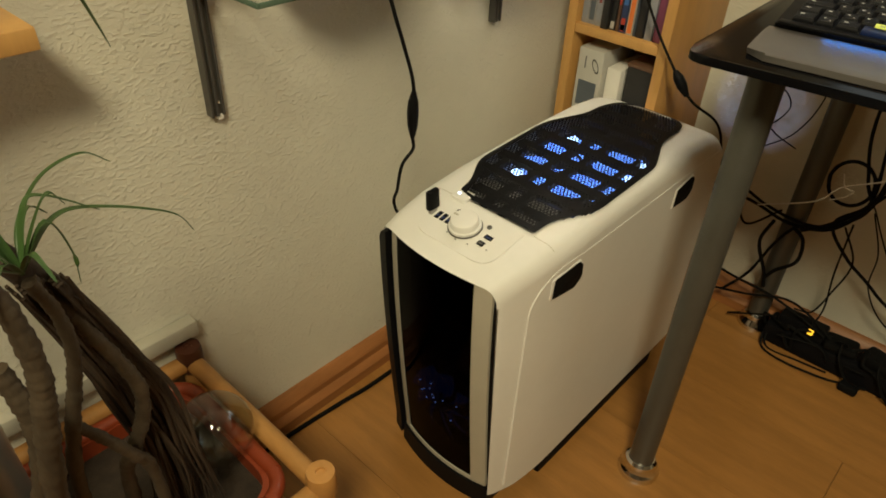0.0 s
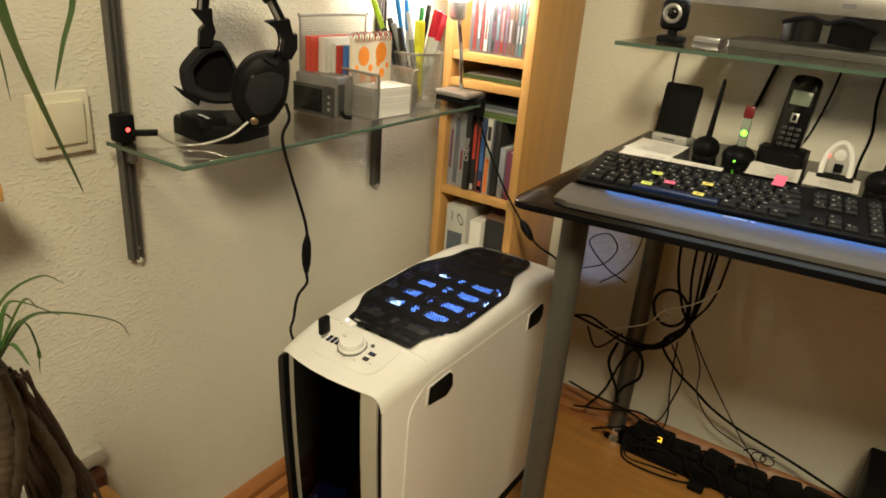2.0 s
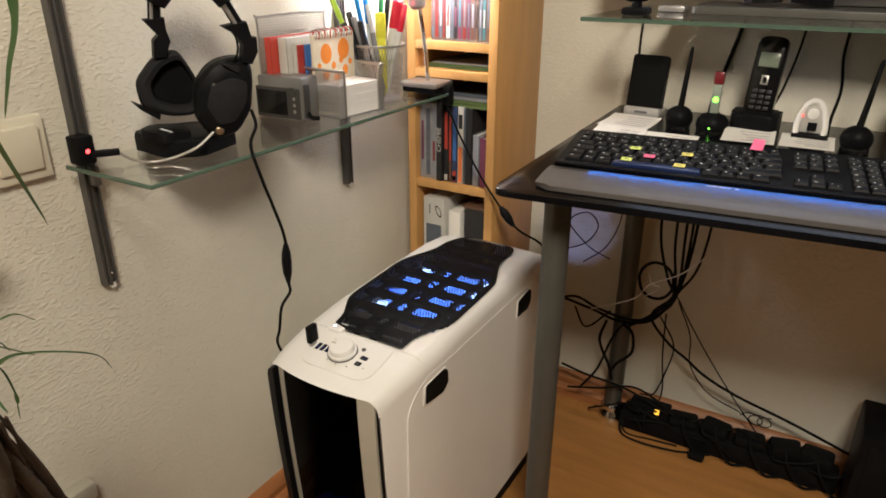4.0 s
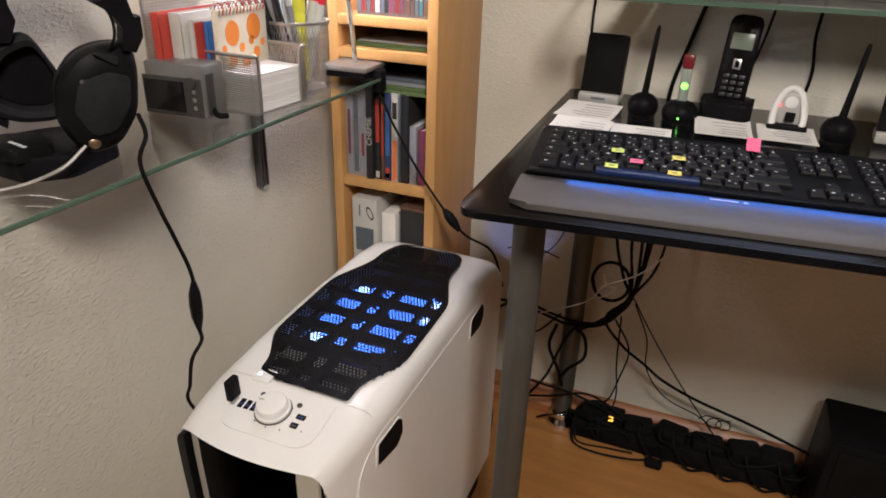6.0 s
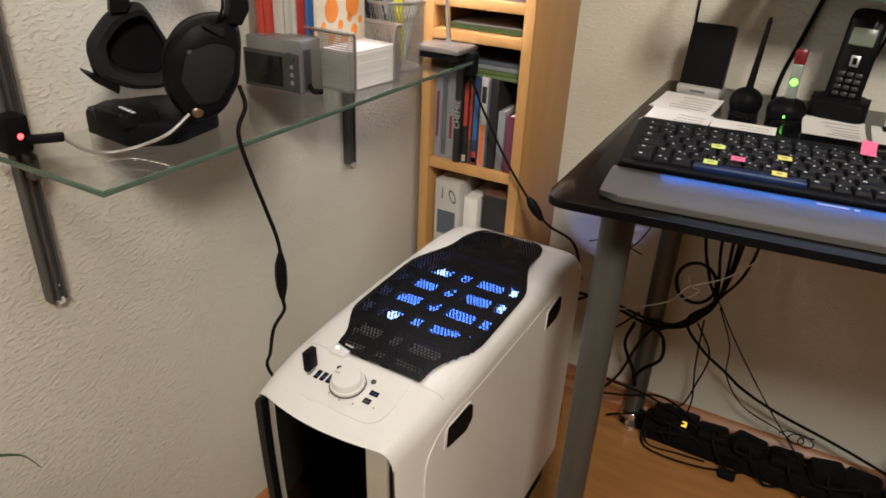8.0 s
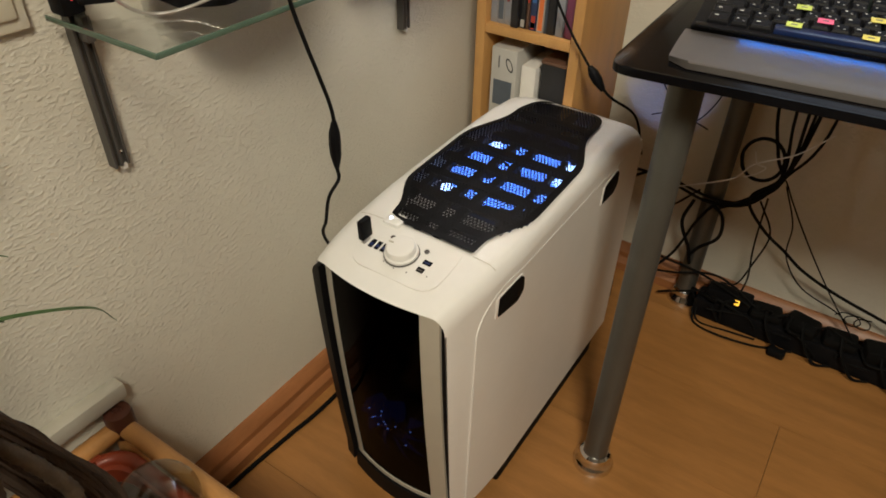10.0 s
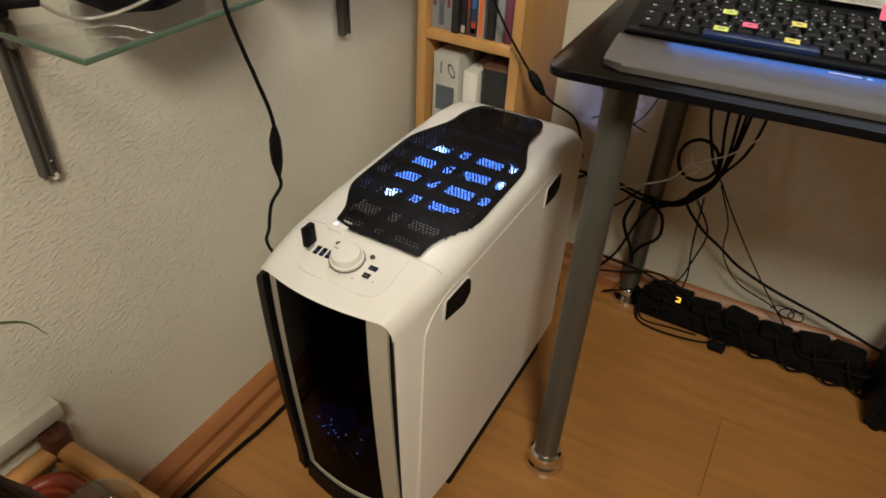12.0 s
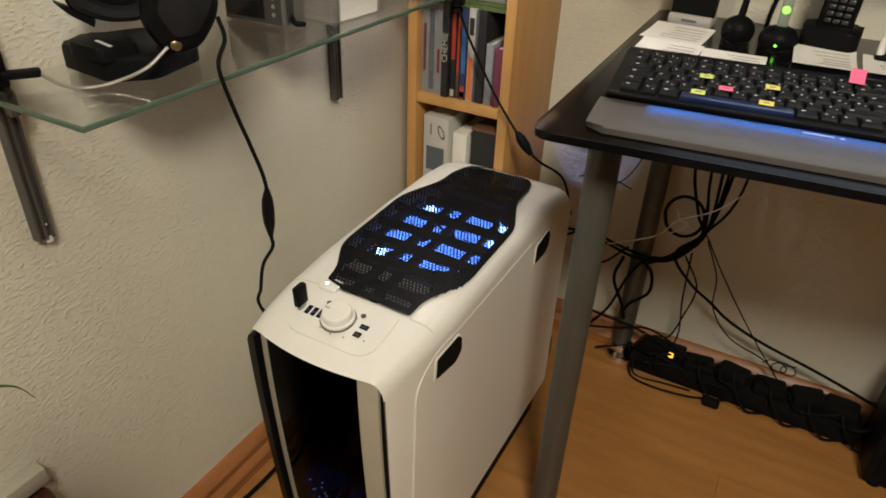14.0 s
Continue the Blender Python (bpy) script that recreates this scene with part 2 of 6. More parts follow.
def lathe(profile, m=None, seg=24, bm=None, slot=0, hollow=False):
    """Turned body: (radius, height) pairs round the z axis, placed by m; hollow: the profile closes on itself."""
    b2 = bmesh.new()
    rings = []
    for r, z in profile:
        if r < 1e-6:
            rings.append([b2.verts.new((0, 0, z))])
        else:
            rings.append([b2.verts.new((r * math.cos(2 * math.pi * j / seg), r * math.sin(2 * math.pi * j / seg), z)) for j in range(seg)])
    for a, b in zip(rings, rings[1:] + (rings[:1] if hollow else [])):
        for j in range(seg):
            q = [a[j % len(a)], a[(j + 1) % len(a)], b[(j + 1) % len(b)], b[j % len(b)]]
            q = list(dict.fromkeys(q))
            if len(q) > 2:
                b2.faces.new(q).material_index = slot
    for ring, flip in ((rings[0], True), (rings[-1], False)):
        if len(ring) > 2 and not hollow:
            b2.faces.new(ring[::-1] if flip else ring).material_index = slot
    if m is not None:
        b2.transform(m)
    return join(bm, b2)


def slab(outline, z0, z1, bevel=0.0, bm=None, seg=2, m=None, slot=0):
    """A plate with the given plan outline."""
    b2 = bmesh.new()
    low = [b2.verts.new((x, y, z0)) for x, y in outline]
    high = [b2.verts.new((x, y, z1)) for x, y in outline]
    n = len(outline)
    b2.faces.new(low[::-1])
    top = b2.faces.new(high)
    for i in range(n):
        b2.faces.new((low[i], low[(i + 1) % n], high[(i + 1) % n], high[i]))
    if bevel:
        bmesh.ops.bevel(b2, geom=list(top.edges), offset=bevel, segments=seg, profile=0.5, affect="EDGES", clamp_overlap=True)
    for fc in b2.faces:
        fc.material_index = slot
    if m is not None:
        b2.transform(m)
    return join(bm, b2)


def sheet(rows, offset):
    """A closed thin leaf: a grid of points and the same grid moved by offset, joined round the border."""
    bm = bmesh.new()
    top = [[bm.verts.new(p) for p in r] for r in rows]
    low = [[bm.verts.new(Vector(p) - Vector(offset)) for p in r] for r in rows]
    n, k = len(rows), len(rows[0])
    for i in range(n - 1):
        for j in range(k - 1):
            bm.faces.new((top[i][j], top[i + 1][j], top[i + 1][j + 1], top[i][j + 1]))
            bm.faces.new((low[i][j], low[i][j + 1], low[i + 1][j + 1], low[i + 1][j]))
    edge = [(i, 0) for i in range(n)] + [(n - 1, j) for j in range(1, k)] + [(i, k - 1) for i in range(n - 2, -1, -1)] + [(0, j) for j in range(k - 2, 0, -1)]
    for (i, j), (p, q) in zip(edge, edge[1:] + edge[:1]):
        bm.faces.new((top[i][j], low[i][j], low[p][q], top[p][q]))
    return bm


def rounded(points, r, steps=5):
    """The outline with its corners rounded."""
    out, n = [], len(points)
    for i in range(n):
        p, q, s = Vector(points[i - 1]), Vector(points[i]), Vector(points[(i + 1) % n])
        rr = r[i] if isinstance(r, (list, tuple)) else r
        a = q + (p - q).normalized() * min(rr, (p - q).length * 0.48)
        b = q + (s - q).normalized() * min(rr, (s - q).length * 0.48)
        for k in range(steps + 1):
            t = k / steps
            out.append(tuple(a * (1 - t) ** 2 + q * 2 * t * (1 - t) + b * t * t))
    return out


def rect(x0, x1, y0, y1):
    return [(x0, y0), (x1, y0), (x1, y1), (x0, y1)]

# ---- the room ----
XB, YL, XF, YR, TOP = 1.945, 1.595, -2.2, -1.8, 2.5


def setting(name, bm, mat, label="", smooth=False):
    return tagged(link(name, bm, mat, None, smooth), label, "", "", "structure")


floor = setting("floor", box(XF, XB, YR, YL, -0.05, -0.009), SOIL, "subfloor under orange-brown laminate planks")
PLACE[floor] = Matrix()
setting("wall_left", box(XF, XB, YL, YL + 0.12, -0.05, TOP), WALL_L, "off-white wall with embossed wallpaper")
setting("wall_back", box(XB, XB + 0.12, YR, YL + 0.12, -0.05, TOP), WALL_B, "off-white wall with embossed wallpaper behind the desk")
setting("wall_front", box(XF - 0.12, XF, YR, YL, -0.05, TOP), FAR, "unseen closing wall, its beige tone set for bounce light")
setting("wall_right", box(XF, XB, YR - 0.12, YR, -0.05, TOP), FAR, "unseen closing wall, its beige tone set for bounce light")
setting("ceiling", box(XF, XB, YR, YL, TOP, TOP + 0.1), CEIL, "white painted ceiling")


def skirting(name, length, m, label):
    """Two-stepped wooden skirting with a hollow moulding."""
    prof = [(0, 0), (0.031, 0), (0.031, 0.020), (0.026, 0.026), (0.020, 0.031), (0.020, 0.044), (0.014, 0.054), (0.006, 0.06), (0, 0.06)]
    bm = bmesh.new()
    a = [bm.verts.new((0, x, z)) for x, z in prof]
    b = [bm.verts.new((length, x, z)) for x, z in prof]
    bm.faces.new(a[::-1]), bm.faces.new(b)
    for i in range(len(prof)):
        bm.faces.new((a[i], a[(i + 1) % len(prof)], b[(i + 1) % len(prof)], b[i]))
    bm.transform(m)
    return tagged(link(name, bm, SKIRT, None, True, flat=25), label, "", "", "structure")


skirting("baseboard_left", XB - XF, pose(XB, YL, 0, 0, 0, 180), "reddish-brown moulded wooden skirting board")
skirting("baseboard_back", 2.9, pose(XB, YL - 2.92, 0, 0, 0, 90), "reddish-brown moulded wooden skirting board")

# pendant lamp, out of view
cl = thing("pendant_lamp", "round white pendant lamp, switched on", "pendant lamp", (LAMP.x, LAMP.y, TOP))
part("base", lathe([(0, 0), (0.05, 0), (0.05, -0.03), (0, -0.03)], pose(LAMP.x, LAMP.y, TOP)), WHITE, cl)
part("cord", tube([(LAMP.x, LAMP.y, TOP - 0.03), (LAMP.x, LAMP.y, LAMP.z + 0.27)], 0.004), WHITE, cl)
part("shade", lathe([(0.03, 0.28), (0.16, 0.25), (0.30, 0.18), (0.36, 0.12), (0.355, 0.12), (0.295, 0.172), (0.155, 0.242), (0.03, 0.272)], pose(LAMP.x, LAMP.y, LAMP.z), 32, hollow=True), WHITE, cl)

# ---- computer tower ----
YC, HW = 1.3165, 0.1165


def ridge(x):
    """Height of the tower's crown along its length."""
    pts = [(1.10, 0.452), (1.13, 0.463), (1.17, 0.476), (1.22, 0.486), (1.30, 0.494), (1.45, 0.500), (1.58, 0.500), (1.64, 0.494), (1.68, 0.480), (1.70, 0.462)]
    for (xa, za), (xb, zb) in zip(pts, pts[1:]):
        if x <= xb:
            return za + (zb - za) * (x - xa) / (xb - xa)
    return pts[-1][1]


def taper(x):
    """The case narrows a little towards the front."""
    return 1 - 0.215 * max(0.0, min(1.0, (1.290 - x) / 0.168)) ** 1.9


def crown(x, y):
    """Height of the top surface at a place."""
    v = min(abs(y - YC) / HW / (taper(x) if y < YC else 1), 1)
    start = 0.80 if y < YC else 0.70
    drop = 0.0 if v < start else (0.025 if y < YC else 0.020) * (1 - math.sqrt(max(1 - ((v - start) / (1 - start)) ** 2.2, 0)))
    return ridge(x) - drop - 0.004 * v * v


def front_x(y, z):
    """The bowed front of the case."""
    v = (y - YC) / HW
    return 1.118 + 0.024 * v * v + 0.030 * (1 - max(min((z - 0.05) / 0.40, 1), 0)) ** 1.5


tower = thing("computer_tower", "white computer tower with a black mesh top and dark glass front", "computer", (1.40, YC, 0))


half = [(1.228, 0.066), (1.262, 0.068), (1.292, 0.086), (1.318, 0.098), (1.470, 0.098), (1.492, 0.090), (1.545, 0.068), (1.600, 0.067), (1.635, 0.058), (1.652, 0.030)]
VENT = [(x, YC - 0.005 - w) for x, w in half] + [(x, YC - 0.005 + w) for x, w in half[::-1]]
VENT = rounded(VENT, [0.003, 0.015, 0.02, 0.02, 0.02, 0.02, 0.02, 0.02, 0.02, 0.02] * 2, 3)
VENT = [tuple(Vector(a).lerp(Vector(b), k / 4)) for a, b in zip(VENT, VENT[1:] + VENT[:1]) for k in range(4) if k == 0 or (Vector(a) - Vector(b)).length > 0.01]


def inside(x, y, poly):
    hit = False
    for (xa, ya), (xb, yb) in zip(poly, poly[1:] + poly[:1]):
        if (ya > y) != (yb > y) and x < (xb - xa) * (y - ya) / (yb - ya) + xa:
            hit = not hit
    return hit


def tower_shell():
    bm = bmesh.new()
    xs = [1.122, 1.126, 1.135, 1.15, 1.17, 1.19, 1.21] + [1.216 + 0.006 * i for i in range(74)] + [1.665, 1.675, 1.685, 1.695, 1.70]
    up = [0.05 * i for i in range(17)] + [0.85, 0.89, 0.92, 0.95, 0.97, 0.985, 0.995, 1.0, 1.0]
    vs = [-v for v in up[:0:-1]] + up
    rows = []
    for i, x in enumerate(xs):
        row = []
        for j, v in enumerate(vs):
            y = YC + v * HW * (taper(x) if v < 0 else 1)
            z = 0.03 if j in (0, len(vs) - 1) else crown(x, y)
            bow = max(0, 1 - i / 6.0)
            row.append(bm.verts.new((x + bow * (front_x(y, max(z, 0.03)) - 1.118), y, z)))
        rows.append(row)
    for a, b in zip(rows, rows[1:]):
        for j in range(len(vs) - 1):
            q = (a[j], a[j + 1], b[j + 1], b[j])
            if not all(inside(p.co.x, p.co.y, VENT) for p in q):
                bm.faces.new(q)
    # inner lip so that the front edge has thickness
    lip = [bm.verts.new((q.co.x + 0.012, YC + (q.co.y - YC) * 0.965, q.co.z - (0.007 if 0 < k < len(vs) - 1 else 0))) for k, q in enumerate(rows[0])]
    for j in range(len(vs) - 1):
        bm.faces.new((rows[0][j], lip[j], lip[j + 1], rows[0][j + 1]))
    bm.faces.new(rows[-1])
    bmesh.ops.delete(bm, geom=[v for v in bm.verts if not v.link_faces], context="VERTS")
    return bm


shell = part("shell", tower_shell(), WHITE, tower, "glossy white shell with rounded shoulders", flat=55)
part("chassis", box(1.235, 1.69, YC - HW + 0.016, YC + HW - 0.004, 0.028, 0.40), BLACK, tower)
part("rear_panel", box(1.700, 1.704, YC - HW + 0.008, YC + HW - 0.008, 0.035, 0.44, 0.001), RAIL, tower, "grey steel rear panel")

# raised side panel with a rounded front shoulder
side = rounded([(1.186, 0.045), (1.685, 0.045), (1.685, 0.440), (1.66, 0.456), (1.235, 0.455), (1.186, 0.415)], [0.01, 0.01, 0.012, 0.03, 0.05, 0.04])
to_side = Matrix(((1, 0, 0, 0), (0, 0, -1, YC - HW), (0, 1, 0, 0), (0, 0, 0, 1)))


def bend(bm):
    """Lays side parts onto the tapering flank."""
    for v in bm.verts:
        v.co.y += HW * (1 - taper(v.co.x))
    return bm


def flank_top(x):
    """Upper edge of the side panel, with its rounded front shoulder."""
    s = max(0.0, (1.252 - x) / 0.066)
    return 0.456 - 0.062 * (1 - math.sqrt(max(0.0, 1 - s * s)))


flank_xs = [1.186, 1.187, 1.189, 1.192, 1.197, 1.203, 1.211, 1.220, 1.230, 1.241, 1.252] + [1.252 + 0.0217 * k for k in range(1, 21)]
flank = sheet([[(x, YC - HW - 0.0006, 0.045 + (flank_top(x) - 0.045) * j / 10) for j in range(11)] for x in flank_xs], (0, -0.003, 0))
panel = part("side_panel", bend(flank), WHITE, tower, "smooth white side panel", flat=60)
to_left = Matrix(((1, 0, 0, 0), (0, 0, 1, YC + HW), (0, 1, 0, 0), (0, 0, 0, 1)))
part("side_panel", slab(side, -0.004, 0.003, 0.002, m=to_left), WHITE, tower)
for x0 in (1.219, 1.532):
    hole = rounded([(x0, 0.407), (x0 + 0.05, 0.404), (x0 + 0.066, 0.416), (x0 + 0.064, 0.440), (x0 + 0.054, 0.449), (x0 + 0.001, 0.442)], 0.004)
    grip = part("grip_recess", bend(slab(hole, 0.0, 0.0018, 0.0008, m=to_side)), WHITE, panel, "recessed finger grip with white rim")
    mid = Vector((sum(p[0] for p in hole) / len(hole), sum(p[1] for p in hole) / len(hole)))
    inner = [tuple(mid + (Vector(p) - mid) * 0.90) for p in hole]
    # no hole is cut; a flat black plate imitates its dark inside
    part("grip_dark_plate", bend(slab(inner, 0.0, 0.0022, 0.0003, m=to_side)), RUBBER, panel, "flat black plate drawn for the dark grip hole")

# front door: dark glass between two pale uprights, on a black surround


def front_strip(y0, y1, z0, z1, out, thick, n=8, rows=14, drop=0.006, soft=0.0):
    bm = bmesh.new()
    grids = []
    for d in (0.0, thick):
        g = []
        for i in range(rows + 1):
            line = []
            for j in range(n + 1):
                y = y0 + (y1 - y0) * j / n
                z = z0 + ((crown(1.126, y) - drop if z1 is None else z1) - z0) * i / rows
                back = soft * ((max(y0, y1) - y) / abs(y1 - y0)) ** 2.5 if soft else 0.0
                line.append(bm.verts.new((front_x(y, z) - out + d + back, y, z)))
            g.append(line)
        grids.append(g)
    f, b = grids
    for i in range(rows):
        for j in range(n):
            bm.faces.new((f[i][j], f[i][j + 1], f[i + 1][j + 1], f[i + 1][j]))
            bm.faces.new((b[i][j], b[i + 1][j], b[i + 1][j + 1], b[i][j + 1]))
    edge = [(i, 0) for i in range(rows + 1)] + [(rows, j) for j in range(1, n + 1)] + [(i, n) for i in range(rows - 1, -1, -1)] + [(0, j) for j in range(n - 1, 0, -1)]
    for (i, j), (k, l) in zip(edge, edge[1:] + edge[:1]):
        bm.faces.new((f[i][j], f[k][l], b[k][l], b[i][j]))
    return bm


part("front_surround", front_strip(1.2285, 1.4295, 0.022, None, -0.050, 0.01), BLACK, tower, "black plastic surround")
door = part("front_door", front_strip(1.2325, 1.2568, 0.040, None, -0.006, 0.009, n=3, drop=0.004), CREAM, tower, "pale upright of the front door")
part("upright", front_strip(1.397, 1.4080, 0.040, None, -0.006, 0.009, n=3, drop=0.004), CREAM, tower, "pale upright of the front door")
part("sill", front_strip(1.2572, 1.397, 0.040, 0.048, -0.006, 0.010), CREAM, tower, "pale lower edge of the front door")
part("fan_shroud", front_strip(1.2335, 1.411, 0.042, None, -0.048, 0.003, drop=0.006), BLACK, tower)
part("glass", front_strip(1.2572, 1.3965, 0.0485, None, -0.0075, 0.004, drop=0.004), TINT, tower, "dark tinted glass")
part("chin", front_strip(1.2255, 1.4130, 0.0, 0.039, -0.002, 0.05), BLACK, tower, "black curved base")
part("door_seal", front_strip(1.2275, 1.2322, 0.020, None, -0.010, 0.040, n=3, drop=0.004), BLACK, tower, "black seal along the front door")
part("hinge_strip", front_strip(1.4135, 1.4335, 0.020, None, 0.003, 0.045, n=3, drop=0.004), BLACK, tower, "black hinge strip")
# intake fan behind the glass; its blades emit to imitate LED haze
fan_c = pose(1.163, 1.325, 0.165, 0, -90, 0)


def fan_blades(m, r, count, mat, fan, width=0.5, sweep=0.5, rise=0.006):
    """Swept fan blades, each a thin closed leaf of its own."""
    for k in range(count):
        a0, w = 2 * math.pi * k / count, 2 * math.pi / count * width
        rows = []
        for i in range(6):
            rr, a = r * (0.13 + 0.85 * i / 5), a0 + sweep * i / 5
            rows.append([(rr * math.cos(a + w * j / 3), rr * math.sin(a + w * j / 3), rise * (2 * j / 3 - 1)) for j in range(4)])
        part("blade", moved(sheet(rows, (0, 0, 0.001)), m), mat, fan)


FRONT_LED = material("front_blue_led", (0.3, 0.5, 1), 0.4, glow=((0.30, 0.52, 1.0), 14))
DIM_FAN = material("faint_blue_fan_glow", (0.012, 0.025, 0.09), 0.4, glow=((0.06, 0.22, 1.0), 0.34))
front_fan = part("intake_fan", lathe([(0.0, 0.004), (0.018, 0.004), (0.018, -0.006), (0, -0.006)], fan_c), BLACK, tower, "intake fan behind the glass with blades glowing for a blue haze")
fan_blades(fan_c, 0.062, 9, DIM_FAN, front_fan)
for ax, az in ((1.361, 0.172), (1.357, 0.176), (1.343, 0.198), (1.340, 0.176), (1.345, 0.186), (1.333, 0.165), (1.351, 0.162), (1.337, 0.172), (1.318, 0.180), (1.291, 0.188), (1.300, 0.150), (1.366, 0.190)):
    part("led", lathe([(0, -0.0016), (0.0016, 0), (0, 0.0016)], pose(1.155, ax, az), 8), FRONT_LED, front_fan)

# mesh top
BOXW_GREY = material("pale_grey_underlay", (0.72, 0.71, 0.68), 0.5, vary=0.08)
def top_rim(poly, width, lift):
    """A flat border along the outline, lying on the crown."""
    bm = bmesh.new()
    n = len(poly)
    outer, inn = [], []
    for i in range(n):
        p, q, s = Vector(poly[i - 1]), Vector(poly[i]), Vector(poly[(i + 1) % n])
        d = (s - p).normalized()
        nrm = Vector((-d.y, d.x))
        outer.append(bm.verts.new((q.x, q.y, crown(q.x, q.y) + lift)))
        k = q + nrm * width
        inn.append(bm.verts.new((k.x, k.y, crown(k.x, k.y) + lift)))
    for i in range(n):
        bm.faces.new((outer[i], outer[(i + 1) % n], inn[(i + 1) % n], inn[i]))
    return bm


def mesh_sheet(pitch=0.0052, hole=0.00150, lift=0.0022):
    """Perforated steel: six-sided holes in a staggered net."""
    bm = bmesh.new()
    nx, ny = int(0.44 / pitch), int(0.21 / pitch)
    for i in range(nx):
        for j in range(ny):
            x, y = 1.222 + i * pitch, 1.205 + (j + 0.5 * (i % 2)) * pitch
            if not all(inside(x + a * 0.0045, y + b * 0.0045, VENT) for a, b in ((1, 1), (1, -1), (-1, 1), (-1, -1))):
                continue
            hp = pitch / 2
            ring = [(math.cos(math.pi / 4 + k * math.pi / 2), math.sin(math.pi / 4 + k * math.pi / 2)) for k in range(4)]
            o = [bm.verts.new((x + a * hp * 1.414, y + b * hp * 1.414, crown(x + a * hp, y + b * hp) + lift)) for a, b in ring]
            h = [bm.verts.new((x + a * hole, y + b * hole, crown(x, y) + lift)) for a, b in ring]
            for k in range(4):
                bm.faces.new((o[k], o[(k + 1) % 4], h[(k + 1) % 4], h[k]))
    return bm


top_mesh = part("top_mesh", mesh_sheet(), DARK_MESH, tower, "black perforated steel mesh", smooth=False)
part("mesh_border", top_rim(VENT, 0.0095, 0.0038), BLACK, tower, "black border of the mesh", smooth=False)
for x in (1.266, 1.311, 1.357, 1.402, 1.448, 1.494, 1.539, 1.584):
    w = 0.091 if 1.30 < x < 1.48 else 0.062
    part("rib", box(x - 0.0075, x + 0.0075, YC - 0.005 - w, YC - 0.005 + w, ridge(x) - 0.010, ridge(x) - 0.002), BLACK, tower)
for y, x0, x1, w in ((1.2485, 1.29, 1.49, 0.004), (1.304, 1.235, 1.64, 0.006), (1.335, 1.235, 1.64, 0.006), (1.386, 1.29, 1.49, 0.005)):
    part("rib", box(x0, x1, y - w, y + w, 0.482, 0.490), BLACK, tower)
part("tray", box(1.19, 1.66, YC - 0.10, YC + 0.10, 0.430, 0.436), BLACK, tower)
# added pale plate: its colour imitates room light in the front cells
part("grey_underlay", box(1.232, 1.300, YC - 0.075, YC + 0.07, 0.479, 0.4825), BOXW_GREY, tower, "pale plate added so the front mesh cells look room-lit")
top_fan_at = pose(1.442, 1.308, 0.470)
top_fan = part("exhaust_fan", lathe([(0, 0.004), (0.011, 0.004), (0.012, -0.004), (0, -0.004)], top_fan_at), BLACK, tower, "top fan with blades that glow for the blue LED light")
fan_blades(top_fan_at, 0.100, 9, BLUE_FAN, top_fan, 1.04, 0.5, 0.004)
for lx, ly in ((1.345, 1.363), (1.492, 1.366), (1.494, 1.240), (1.447, 1.237)):
    part("led", lathe([(0, -0.002), (0.0088, -0.001), (0.0088, 0.001), (0, 0.002)], pose(lx, ly, 0.4795), 14), BLUE_LED, top_fan)
part("fan_ring", lathe([(0.1, -0.012), (0.102, -0.012), (0.102, 0.006), (0.1, 0.006)], top_fan_at, 40, hollow=True), BLACK, top_fan)


def on_top(x, y, lift=0.0):
    n = Vector((-(crown(x + 0.004, y) - crown(x - 0.004, y)) / 0.008, -(crown(x, y + 0.004) - crown(x, y - 0.004)) / 0.008, 1)).normalized()
    q = Vector((0, 0, 1)).rotation_difference(n).to_matrix().to_4x4()
    return Matrix.Translation((x, y, crown(x, y) + lift)) @ q


# controls on the top
plate_pts = rounded(rect(1.150, 1.222, YC - 0.062, YC + 0.068), [0.03, 0.006, 0.006, 0.03], 6)
plate_bm = bmesh.new()
pv = [plate_bm.verts.new((x, y, crown(x, y) + 0.0012)) for x, y in plate_pts]
pw = [plate_bm.verts.new((x, y, crown(x, y) - 0.002)) for x, y in plate_pts]
pm = plate_bm.verts.new((1.186, YC, ridge(1.186) + 0.0012))
for i in range(len(pv)):
    plate_bm.faces.new((pv[i], pv[(i + 1) % len(pv)], pm))
    plate_bm.faces.new((pw[i], pw[(i + 1) % len(pv)], pv[(i + 1) % len(pv)], pv[i]))
controls = part("control_plate", plate_bm, WHITE, tower, "white control plate with sockets", flat=30)
knob = part("knob", lathe([(0.0215, 0), (0.0215, 0.005), (0.019, 0.006), (0.0185, 0.013), (0.0175, 0.0145), (0.015, 0.0152), (0, 0.0148)], on_top(1.187, 1.323), 40), WHITE, controls, "round white fan speed knob")
# raised grey ring imitates the shade in the gap below the knob
part("gap_shade_ring", lathe([(0.0216, 0.0006), (0.0216, 0.0020), (0.0229, 0.0018), (0.0229, 0.0006)], on_top(1.187, 1.323), 40, hollow=True), RAIL, knob, "grey ring drawn for the shaded gap round the knob")
part("pointer", box(-0.0012, 0.0012, 0.010, 0.017, 0.0146, 0.0156), CREAM, knob, world=False).matrix_basis = PLACE[tower].inverted() @ on_top(1.187, 1.323)


def socket(name, x, y, w, d, mat=None, label=""):
    m = on_top(x, y, 0.0010)
    part(name, moved(box(-d / 2, d / 2, -w / 2, w / 2, 0, 0.0012, 0.0004), m), mat or BLACK, controls, label)
    part("tongue", moved(box(-d * 0.28, d * 0.05, -w * 0.34, w * 0.34, 0.001, 0.0016), m), BLUE_SOCKET if mat is None else RAIL, controls)


